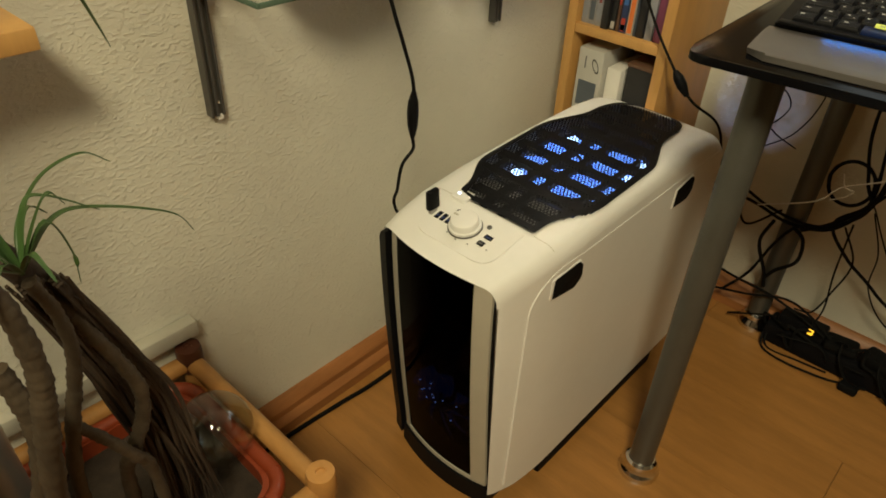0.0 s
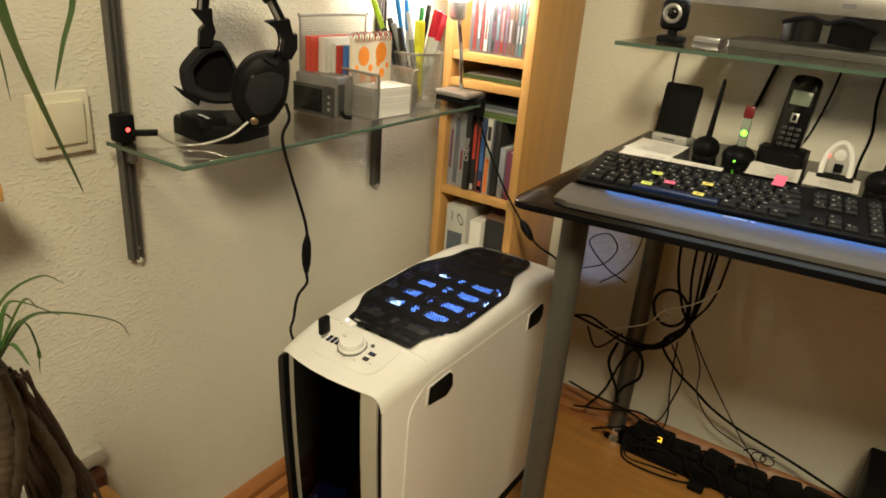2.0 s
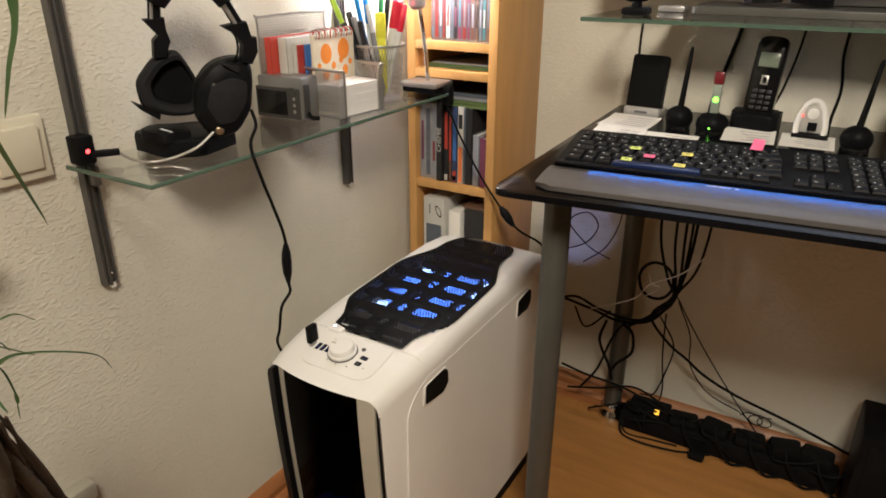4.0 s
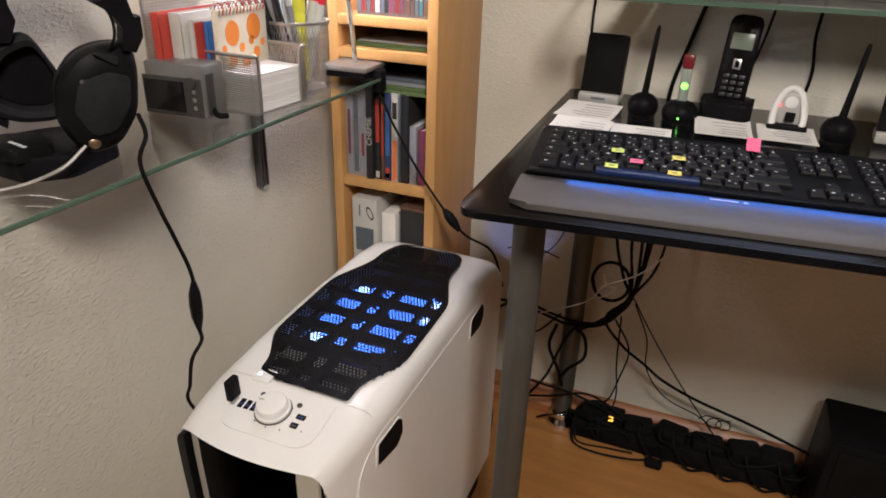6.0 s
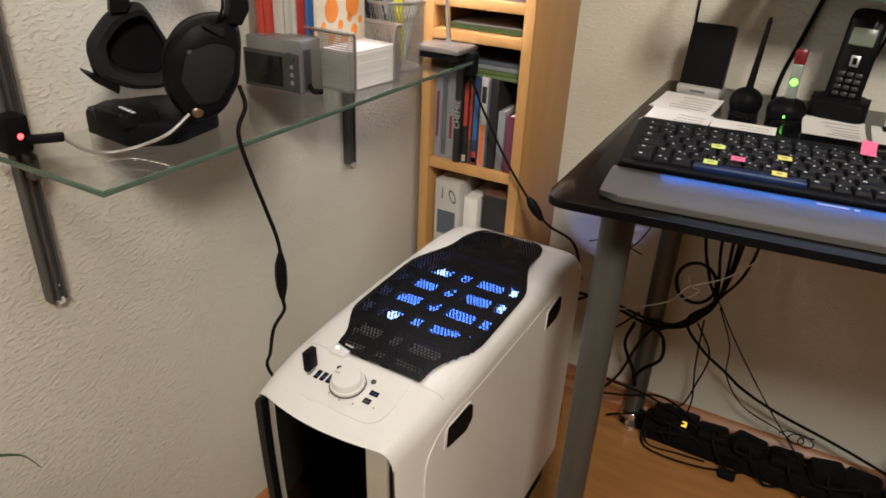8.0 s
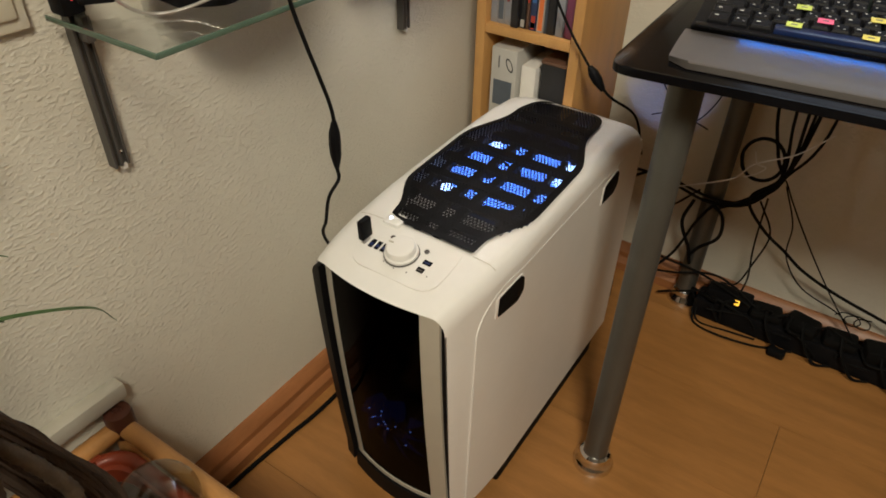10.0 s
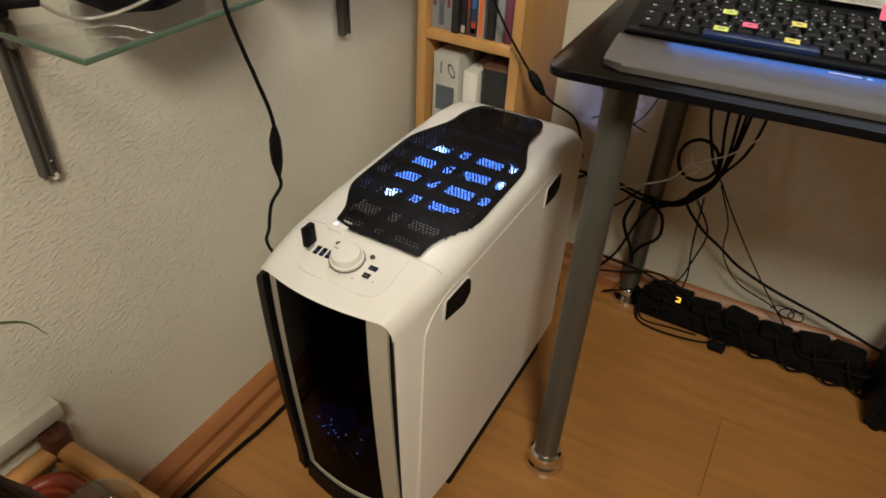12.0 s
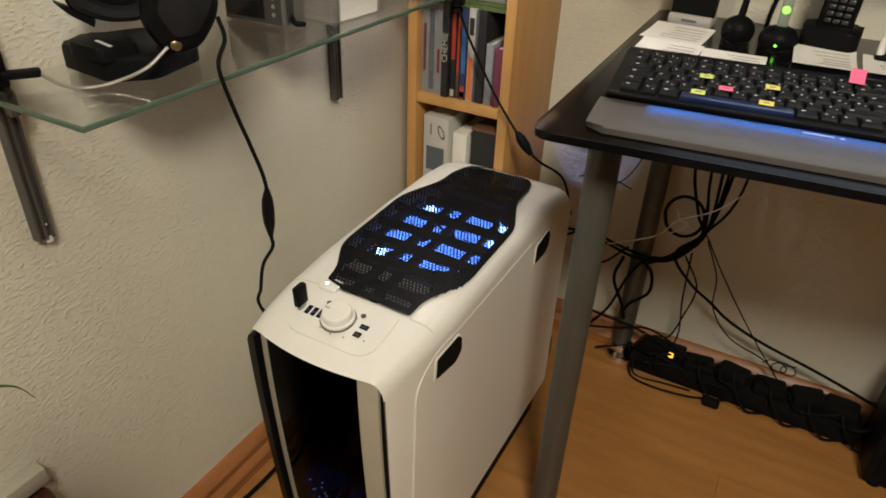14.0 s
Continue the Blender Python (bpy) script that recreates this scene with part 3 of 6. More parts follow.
BLUE_SOCKET = material("socket_blue", (0.015, 0.03, 0.12), 0.4)
for k in range(3):
    socket("usb_socket", 1.1835, 1.3475 + 0.0092 * k, 0.0062, 0.0135)
socket("usb_socket", 1.1885, 1.2855, 0.0115, 0.007)
socket("firewire_socket", 1.1755, 1.2870, 0.0095, 0.0075, BLACK)
for jx, jy in ((1.203, 1.348), (1.203, 1.2965)):
    part("audio_jack", lathe([(0.0034, 0), (0.0034, 0.0012), (0.002, 0.0012), (0.002, 0.0002), (0, 0.0002)], on_top(jx, jy, 0.0012), 14), RAIL, controls)
for jx, jy in ((1.163, 1.318), (1.165, 1.300), (1.171, 1.2745), (1.166, 1.335), (1.196, 1.302)):
    part("mark", lathe([(0.0009, 0), (0.0009, 0.0006), (0, 0.0006)], on_top(jx, jy, 0.0012), 8), RAIL, controls)
tab = part("power_button", slab(rounded(rect(1.218, 1.241, 1.352, 1.378), 0.004), 0.482, 0.4905, 0.001), WHITE, controls, "white power button with a lit white LED")
part("led", lathe([(0, 0.001), (0.0022, 0.0006), (0.0022, 0)], pose(1.229, 1.371, 0.4905), 14), WHITE_LED, tab)
for sx, y0, y1 in ((1.2255, YC - HW + 0.012, YC - 0.072), (1.2255, YC + 0.064, YC + HW - 0.014)):
    seam = bmesh.new()
    q = [(y0 + (y1 - y0) * i / 8) for i in range(9)]
    a = [seam.verts.new((sx, y, crown(sx, y) + 0.0005)) for y in q]
    b = [seam.verts.new((sx + 0.0012, y, crown(sx, y) + 0.0005)) for y in q]
    for i in range(8):
        seam.faces.new((a[i], a[i + 1], b[i + 1], b[i]))
    part("seam", seam, CREAM, tower)
for y in (YC - HW + 0.0004, YC + HW - 0.02):
    part("foot", box(1.270, 1.640, y, y + 0.016, 0.0, 0.032, 0.004), RUBBER, tower, "black rubber foot rail")
# spot just outside the rear panel stands for the fan LED inside
rear_glow = lamp("rear_fan_led", "SPOT", 1.1, (0.42, 0.56, 1.0), look((1.712, 1.262, 0.415), (1.945, 1.238, 0.440)), radius=0.0002, cone=48)
# unseen plate, added only to break that glow into dots on the wall
cover = bmesh.new()
for i in range(16):
    for j in range(16):
        cx, cy, s = (i - 7.5) * 0.0006 + 0.0003 * (j % 2), (j - 7.5) * 0.00055, 0.0003
        o = [cover.verts.new((cx + a * s, cy + b * 0.000275, 0)) for a, b in ((1, 1), (-1, 1), (-1, -1), (1, -1))]
        h = [cover.verts.new((cx + a * 0.0002, cy + b * 0.0002, 0)) for a, b in ((1, 1), (-1, 1), (-1, -1), (1, -1))]
        for k in range(4):
            cover.faces.new((o[k], o[(k + 1) % 4], h[(k + 1) % 4], h[k]))
tagged(part("dot_mask", moved(cover, look((1.712, 1.262, 0.415), (1.945, 1.238, 0.440)) @ pose(0, 0, -0.008)), BLACK, tower, "tiny perforated plate added to dot the rear glow", smooth=False), kind="stuff")

stick = thing("usb_stick", "black USB stick plugged into the computer's top", "usb stick", (1.183, 1.376, crown(1.183, 1.376) + 0.001))
m = on_top(1.183, 1.376, 0.001) @ pose(0, 0, 0, 0, 10, 0)
part("body", moved(box(-0.0095, 0.0095, -0.0042, 0.0042, 0.006, 0.034, 0.002), m), BLACK, stick)
part("plug", moved(box(-0.006, 0.006, -0.0023, 0.0023, 0.0, 0.007), m), SILVER, stick, "steel plug")

# ---- desk ----
desk = thing("desk", "black lacquered desk on round grey metal legs", "desk", (1.60, 0.60, 0))
top_pts = rounded([(1.288, 1.142), (1.436, -0.20), (1.938, -0.20), (1.938, 1.162)], [0.028, 0.03, 0.01, 0.01], 6)
part("tabletop", slab(top_pts, 0.726, 0.735, 0.003), DESK, desk, "black lacquered tabletop with rounded edge")
for lx, ly in ((1.398, 1.085), (1.903, 1.096), (1.47, -0.12), (1.89, -0.12)):
    leg = part("leg", lathe([(0.0198, 0.02), (0.0198, 0.716), (0.0186, 0.718), (0, 0.718)], pose(lx, ly, 0), 28), LEG, desk, "round grey metal leg")
    part("chrome_foot", lathe([(0.0, 0), (0.034, 0.0), (0.0345, 0.004), (0.031, 0.012), (0.026, 0.018), (0.0255, 0.030), (0.0215, 0.034)], pose(lx, ly, 0), 32), CHROME, leg, "chrome adjustable foot")
    part("mounting_plate", box(lx - 0.05, lx + 0.05, ly - 0.045, ly + 0.045, 0.718, 0.726, 0.002), BLACK, desk)
part("cross_block", box(1.345, 1.40, 1.085, 1.125, 0.709, 0.726, 0.003), BLACK, desk)

# ---- keyboard ----
KB = pose(1.316, 1.088, 0.7352, 0, 0, -83.6)
kb = thing("keyboard", "black computer keyboard with silver palm rest lit blue", "keyboard", m=KB)
WK = 0.462


def kb_z(v):
    return 0.017 + 0.095 * (v - 0.085)


def kb_body():
    prof = [(0.085, 0.004), (0.232, 0.004), (0.236, 0.010), (0.236, 0.030), (0.230, kb_z(0.230) + 0.0015), (0.088, kb_z(0.088)), (0.085, kb_z(0.085) - 0.002)]
    bm = bmesh.new()
    a = [bm.verts.new((0.0, y, z)) for y, z in prof]
    b = [bm.verts.new((WK, y, z)) for y, z in prof]
    bm.faces.new(a[::-1]), bm.faces.new(b)
    for i in range(len(prof)):
        bm.faces.new((a[i], a[(i + 1) % len(prof)], b[(i + 1) % len(prof)], b[i]))
    bmesh.ops.bevel(bm, geom=[e for e in bm.edges if abs(e.verts[0].co.x - e.verts[1].co.x) < 1e-4], offset=0.003, segments=2, affect="EDGES", clamp_overlap=True)
    return bm


part("body", kb_body(), BLACK, kb, world=False, flat=30)


def palm_rest():
    bm = bmesh.new()
    prof = [(0.000, 0.002), (0.0006, 0.0070), (0.003, 0.0082), (0.03, 0.0103), (0.055, 0.0114), (0.074, 0.0112), (0.086, 0.0102)]
    n = 24
    rows = []
    for i in range(n + 1):
        x = -0.004 + (WK + 0.008) * i / n
        ins = 0.014 * max(0, 1 - min(i, n - i) / 1.0)
        rows.append([bm.verts.new((x, y + (ins if k < 3 else 0) * (1 - k / 3), z)) for k, (y, z) in enumerate(prof)])
    for a, b in zip(rows, rows[1:]):
        for k in range(len(prof) - 1):
            bm.faces.new((a[k], b[k], b[k + 1], a[k + 1]))
    low = [[bm.verts.new((q.co.x, q.co.y, 0.001)) for q in (r[0], r[-1])] for r in rows]
    for i in range(n):
        bm.faces.new((low[i][0], low[i + 1][0], rows[i + 1][0], rows[i][0]))
        bm.faces.new((rows[i][-1], rows[i + 1][-1], low[i + 1][1], low[i][1]))
    for r, l in ((rows[0], low[0]), (rows[-1], low[-1])):
        bm.faces.new([*r, l[1], l[0]])
    return bm


part("palm_rest", palm_rest(), ALU, kb, "brushed silver palm rest", world=False, flat=50)
part("light_bar", box(0.05, WK - 0.03, 0.0845, 0.0855, 0.0150, 0.0162), BLUE_STRIP, kb, "glowing blue light bar", world=False)
logo = material("logo_silver", (0.7, 0.72, 0.75), 0.4)
part("lip", box(0.004, WK - 0.004, 0.0772, 0.0900, 0.0163, 0.0192, 0.0010), BLACK, kb, "black lip over the light bar", world=False)
part("logo_bar", moved(box(0, 0.030, 0, 0.0035, 0, 0.0003), pose(0.205, 0.071, 0.0116, -2, 0, 0)), logo, kb, "plain pale logo bar", world=False)
part("logo_mark", moved(lathe([(0, 0.0004), (0.003, 0.0003), (0.003, 0)], None, 6), pose(0.242, 0.0727, 0.0115, -2, 0, 0)), logo, kb, world=False)

U = 0.0187
KEYMESH = {}


def key_mesh(w, d, rng):
    """A dished cap with a pale legend mark; alike widths share a mesh."""
    k = (round(w, 4), round(d, 4), rng.randrange(4) if w < 0.02 else 9)
    if k in KEYMESH:
        return KEYMESH[k]
    bm = bmesh.new()
    rings = [(0, 0.0), (0.0004, 0.0045), (0.0017, 0.0068), (0.003, 0.0066)]
    vv = [[bm.verts.new((x, y, z)) for x, y in ((i, i), (w - i, i), (w - i, d - i), (i, d - i))] for i, z in rings]
    for a, b in zip(vv, vv[1:]):
        for q in range(4):
            bm.faces.new((a[q], a[(q + 1) % 4], b[(q + 1) % 4], b[q]))
    bm.faces.new(vv[-1])
    lx, lw = ((0.004, 0.0022), (0.004, 0.0026), (0.0045, 0.002), (0.004, 0.0036))[k[2]] if k[2] < 4 else (0.005, 0.0040)
    for x0, x1, y0, y1 in ((lx, lx + lw, d * 0.55, d * 0.55 + 0.0021),) + (((lx + 0.0062, lx + 0.0078, d * 0.28, d * 0.28 + 0.0017),) if k[2] in (1, 2) else ()):
        bm.faces.new([bm.verts.new((x, y, 0.00695)) for x, y in ((x0, y0), (x1, y0), (x1, y1), (x0, y1))]).material_index = 1
    me = bpy.data.meshes.new("key")
    bmesh.ops.recalc_face_normals(bm, faces=bm.faces)
    bm.to_mesh(me)
    bm.free()
    me.materials.append(KEY)
    me.materials.append(LEGEND)
    KEYMESH[k] = me
    return me


rng = random.Random(5)
slope = math.degrees(math.atan(0.095))
keys = {}


def key(x, row, w=1.0, d=1.0):
    y = 0.0925 + row * 0.0205
    me = key_mesh(w * U - 0.0022, d * 0.0205 - (0.0026 if row < 5 else 0.006), rng)
    ob = new("key", me)
    ob.parent = kb
    ob.matrix_basis = pose(x, y, kb_z(y) - 0.001, slope, 0, 0)
    keys[(round(x, 3), row)] = ob
    return ob


LAYOUT = {0: [1.25, 1.0, 1.25, 6.25, 1.25, 1.0, 1.0, 1.25], 1: [1.25] + [1] * 11 + [2.75], 2: [1.75] + [1] * 12 + [1.25],
          3: [1.5] + [1] * 12 + [1.5], 4: [1] * 13 + [2.0], 5: [1.0] * 14 + [0.8]}
for row, widths in LAYOUT.items():
    x = 0.014
    for w in widths:
        if not (row == 0 and w == 6.25):
            key(x, row, w)
        else:
            SPACE = (x, w)
        x += w * U
for row in range(6):
    for c in range(3):
        if row in (1, 2) and (row == 2 or c != 1):
            continue
        key(0.306 + c * U, row)
    for c in range(4):
        if not (c == 3 and row in (0, 2)):
            key(0.372 + c * U, row)
# blue base colour imitates blue light falling on a black bar
SPACE_SHEEN = material("space_bar_sheen", (0.008, 0.02, 0.085), 0.3, vary=0.1, coat=0.2)
space = part("space_bar", box(SPACE[0], SPACE[0] + SPACE[1] * U - 0.002, 0.0905, 0.109, 0, 0.0075, 0.002), SPACE_SHEEN, kb, "black space bar with a blue sheen painted in", world=False)
space.matrix_basis = pose(0, 0, kb_z(0.09) - 0.001, 0, 0, 0)
INV = KB.inverted()
for wx, wy, mt, tint in ((1.480, 1.005, LIME, "lime"), (1.432, 1.004, LIME, "lime"), (1.456, 0.979, PINK, "pink"), (1.484, 0.934, YELLOW, "yellow"), (1.438, 0.934, YELLOW, "yellow")):
    q = INV @ Vector((wx, wy, 0.755))
    note = part("key_sticker", box(-0.0075, 0.0075, -0.0058, 0.0058, 0, 0.0005), mt, kb, "small " + tint + " paper sticker on a key", world=False)
    note.matrix_basis = pose(q.x, q.y, kb_z(q.y) + 0.0068, slope, 0, rng.uniform(-4, 4))
    part("scribble", box(-0.003, 0.003, -0.001, 0.001, 0.0005, 0.0007), INK, note, world=False)
pn = thing("sticky_note", "pink paper sticky note stuck at the keyboard's back edge", "sticky note", m=KB @ pose(0.259, 0.205, kb_z(0.205) + 0.0078, 8, 0, -6))
nb = sheet([[(-0.008 + 0.008 * j, -0.014 + 0.007 * i, 0.0005 * (i - 2) ** 2) for j in range(3)] for i in range(6)], (0, 0, 0.0003))
part("paper", nb, PINK, pn, world=False)

# ---- bookcase in the corner ----
bc = thing("bookcase", "narrow beech bookcase filled with discs and books", "bookcase", (1.78, 1.425, 0))
BX0, BX1, BY0, BY1 = 1.680, 1.888, 1.328, 1.526
part("side_panel", box(BX0, BX1, BY0, BY0 + 0.018, 0.0, 2.0, 0.0012), BEECH, bc)
part("side_panel", box(BX0, BX1, BY1 - 0.018, BY1, 0.0, 2.0, 0.0012), BEECH, bc)
part("back_panel", box(BX1 - 0.006, BX1 - 0.001, BY0 + 0.0185, BY1 - 0.0185, 0.02, 1.98), BEECH, bc)
SHELVES = [0.06, 0.30, 0.587, 0.815, 0.868, 1.018, 1.17, 1.40, 1.70]
for z in SHELVES:
    part("shelf", box(BX0 + 0.001, BX1 - 0.007, BY0 + 0.0185, BY1 - 0.0185, z - 0.016, z, 0.001), BEECH, bc)
part("shelf", box(BX0 + 0.002, BX1 - 0.007, BY0 + 0.0185, BY1 - 0.0185, 1.96, 1.98, 0.001), BEECH, bc)


def paint(name, rgb, rough=0.4):
    return material(name, rgb, rough, vary=0.1, scale=50)


def book(y, z, w, h, d, mat, label, category="book", lean=0.0, group="books on the shelf", bars=(), x=1.694):
    """A bound block: cover, inset pages, marks on the spine."""
    t = thing(category.replace(" ", "_"), label, category, m=pose(x, y, z, lean, 0, 0), group=group)
    c = 0.0016
    cover = box(0, c, 0, w, 0, h, 0.0006)
    box(0, d, 0, c, 0, h, 0.0005, cover)
    box(0, d, w - c, w, 0, h, 0.0005, cover)
    part("cover", cover, mat, t, world=False)
    if w > 0.006:
        part("pages", box(c, d - 0.004, c, w - c, 0.003, h - 0.003), PAPER, t, world=False)
    for z0, z1, mt in bars:
        part("spine_mark", box(-0.0003, 0.0006, w * 0.18, w * 0.82, h * z0, h * z1), mt, t, world=False)
    return t


def disc_case(y, z, w, mat, mark, h=0.122, x=1.694):
    t = thing("disc_case", "slim plastic disc case with a coloured spine", "disc case", (x, y, z), group="discs on the shelf")
    part("case", box(0, 0.125, 0, w, 0, h, 0.0006), mat, t, world=False)
    part("spine_label", box(-0.0004, 0.0004, w * 0.12, w * 0.88, h * 0.05, h * 0.93), mark, t, world=False)
    part("title_bar", box(-0.0007, 0, w * 0.3, w * 0.7, h * 0.25, h * (0.5 + 0.3 * rng.random())), rng.choice(SPINES), t, world=False)


SPINES = [paint("spine_" + n, c) for n, c in (("white", (0.50, 0.48, 0.44)), ("grey", (0.15, 0.15, 0.16)), ("black", (0.02, 0.02, 0.022)), ("navy", (0.03, 0.05, 0.13)), ("red", (0.20, 0.025, 0.022)), ("slate", (0.10, 0.12, 0.15)), ("brown", (0.13, 0.07, 0.045)), ("teal", (0.05, 0.16, 0.18)), ("plum", (0.16, 0.04, 0.08)), ("pale", (0.26, 0.27, 0.30)))]
SLEEVE = material("case_plastic", (0.16, 0.15, 0.15), 0.15, vary=0.2, coat=0.5)
for sz, n in ((0.868, 15), (1.018, 15), (1.17, 14)):
    y = BY0 + 0.022
    for k in range(n):
        w = 0.0102 if rng.random() < 0.75 else 0.0075
        if y + w > BY1 - 0.02:
            break
        disc_case(y, sz, w - 0.0006, SLEEVE, rng.choice(SPINES), 0.108 + rng.uniform(-0.002, 0.002))
        y += w
W, K2, RD, BL, OR, GY = (SPINES[0], SPINES[2], paint("print_red", (0.45, 0.05, 0.03)), paint("print_blue", (0.05, 0.15, 0.42)), paint("print_orange", (0.75, 0.20, 0.05)), SPINES[9])
SZ = 0.587
book(1.368, SZ, 0.014, 0.105, 0.10, GY, "short translucent disc wallet beside the books", "disc wallet")
book(1.350, SZ, 0.016, 0.100, 0.10, SPINES[8], "short plum-coloured disc wallet", "disc wallet")
book(1.384, SZ, 0.014, 0.156, 0.14, K2, "tall black case standing on the shelf", "case")
book(1.399, SZ, 0.004, 0.155, 0.13, SPINES[5], "thin dark booklet between the books", "booklet")
book(1.404, SZ, 0.013, 0.158, 0.13, W, "white and orange paperback with a dark title", bars=((0.02, 0.48, OR), (0.72, 0.90, K2)))
book(1.418, SZ, 0.012, 0.156, 0.14, SPINES[3], "navy paperback with a red and white foot", bars=((0.02, 0.16, RD), (0.03, 0.09, W), (0.3, 0.8, BL)))
book(1.431, SZ, 0.006, 0.150, 0.13, SPINES[6], "thin dark brown booklet", "booklet", bars=((0.3, 0.9, RD),))
book(1.438, SZ, 0.011, 0.152, 0.14, K2, "black paperback with red lettering bars", bars=((0.45, 0.95, RD), (0.02, 0.10, W)))
chem = book(1.450, SZ, 0.013, 0.166, 0.15, K2, "black chemistry book with white lettering on its spine", lean=0.0, x=1.688)
txt = bpy.data.curves.new("title", "FONT")
txt.body, txt.size, txt.extrude, txt.align_x, txt.align_y = "CHEMIE", 0.0145, 0.0002, "LEFT", "CENTER"
holder = bpy.data.objects.new("tmp_title", txt)
scene.collection.objects.link(holder)
bpy.context.view_layer.update()
tm = bpy.data.meshes.new_from_object(holder.evaluated_get(bpy.context.evaluated_depsgraph_get()))
bpy.data.objects.remove(holder)
tm.materials.append(W)
title = new("title", tm)
title.parent = chem
tagged(title, "white title lettering CHEMIE")
title.matrix_basis = Matrix.Translation((-0.0006, 0.0065, 0.062)) @ Matrix(((0, 0, -1, 0), (0, 1, 0, 0), (1, 0, 0, 0), (0, 0, 0, 1)))
CLEARISH = material("pale_plastic", (0.33, 0.33, 0.34), 0.18, vary=0.2, coat=0.5)
for k in range(3):
    disc_case(1.466 + 0.0135 * k, SZ, 0.0125, CLEARISH, (GY, SPINES[5], GY)[k], 0.158)
GREENP = material("green_paper", (0.10, 0.15, 0.05), 0.7)
for z, n, zz in ((0.816, 3, 0.003), (0.742, 4, 0.006)):
    for k in range(n):
        t = thing("folder" if n == 4 else "booklet", "flat green paper booklet lying on the shelf", "booklet", (1.70 + 0.004 * k, 1.35, z + 0.0002 + (zz + 0.0004) * k), group="flat booklets")
        part("cover", box(0, 0.16, 0, 0.148 - 0.006 * k, 0, zz, 0.0008), (GREENP, GREENP, SPINES[9], SPINES[5])[k], t, world=False)
# boxes on the lower shelf
BOXW = material("grey_card", (0.50, 0.49, 0.46), 0.6, vary=0.06)
bx = thing("product_box", "pale grey cardboard box with a window in its front", "box", (1.69, 1.436, 0.30))
part("carton", box(1.690, 1.80, 1.445, 1.496, 0.3002, 0.546, 0.001), BOXW, bx)
part("window", box(1.6890, 1.6905, 1.452, 1.489, 0.440, 0.487), SPINES[5], bx, "dark window showing the contents")
part("mark", lathe([(0.0135, 0), (0.0135, 0.0006), (0.0105, 0.0006), (0.0105, 0)], pose(1.6897, 1.459, 0.518, 0, -90, 0) @ pose(0, 0, 0, 0, 0, 24) @ Matrix.Diagonal((1, 0.42, 1, 1)), 20, hollow=True), K2, bx, "black oval ring mark")
part("print_bar", box(1.6893, 1.6902, 1.479, 1.4815, 0.510, 0.532), SPINES[1], bx)
bx2 = thing("carton", "cream cardboard box with a dark lid", "box", (1.69, 1.41, 0.30))
part("body", box(1.700, 1.80, 1.412, 1.440, 0.3002, 0.520, 0.001), PAPER, bx2)
bx3 = thing("dark_box", "dark brown box standing on the shelf", "box", (1.69, 1.37, 0.30))
part("body", box(1.696, 1.81, 1.352, 1.400, 0.3002, 0.535, 0.002), SPINES[2], bx3)
part("lid", box(1.695, 1.811, 1.351, 1.401, 0.5352, 0.541, 0.001), SPINES[6], bx3, "brown cardboard lid")

# ---- glass shelf on wall rails ----
for rx in (1.0165, 1.553):
    rl = thing("wall_rail", "grey slotted metal wall rail for shelf brackets", "shelf rail", (rx, YL, 0.60), group="rails holding the glass shelf")
    part("channel", box(rx - 0.0090, rx - 0.0062, YL - 0.013, YL, 0.597, 2.1), RAIL, rl)
    part("channel", box(rx + 0.0062, rx + 0.0090, YL - 0.013, YL, 0.597, 2.1), RAIL, rl)
    part("web", box(rx - 0.0062, rx + 0.0062, YL - 0.009, YL, 0.597, 2.1), LEG, rl)
    part("centre_rib", box(rx - 0.0016, rx + 0.0016, YL - 0.0120, YL - 0.009, 0.597, 2.1), RAIL, rl)
    part("screw", lathe([(0.0026, 0), (0.0022, 0.0015), (0, 0.002)], pose(rx + 0.0038, YL - 0.0095, 0.614, 90, 0, 0), 12), CHROME, rl)
    part("cap", box(rx + 0.001, rx + 0.007, YL - 0.010, YL - 0.003, 0.591, 0.598), PAPER, rl, "torn pale strip at the rail's end")
    part("bracket", box(rx - 0.005, rx + 0.005, YL - 0.028, YL - 0.012, 0.742, 0.768, 0.002), RAIL, rl)
sh = thing("glass_shelf", "clear green-edged glass shelf holding a headset and stationery", "glass shelf", (1.31, 1.50, 0.77))
part("pane", box(0.985, 1.660, 1.4185, YL - 0.02, 0.7716, 0.7770), [GLASS], sh).visible_shadow = False
for x0, x1, y0, y1 in ((0.985, 1.660, 1.416, 1.4185), (0.9825, 0.985, 1.416, YL - 0.02)):
    part("polished_edge", box(x0, x1, y0, y1, 0.7716, 0.7770, 0.0008), GLASS_EDGE, sh, "polished green glass edge")
GZ = 0.7772

# ---- headset on its stand ----
CUSHION = material("soft_black_foam", (0.016, 0.016, 0.018), 0.75, vary=0.25, scale=80, bump=0.2, bump_scale=500, spec=0.12)
BRASS = material("dull_brass", (0.30, 0.22, 0.14), 0.35, 0.8, vary=0.1)
hs = thing("headset", "black gaming headset with large angular ear cups resting on its base", "headset", (1.12, 1.50, GZ))


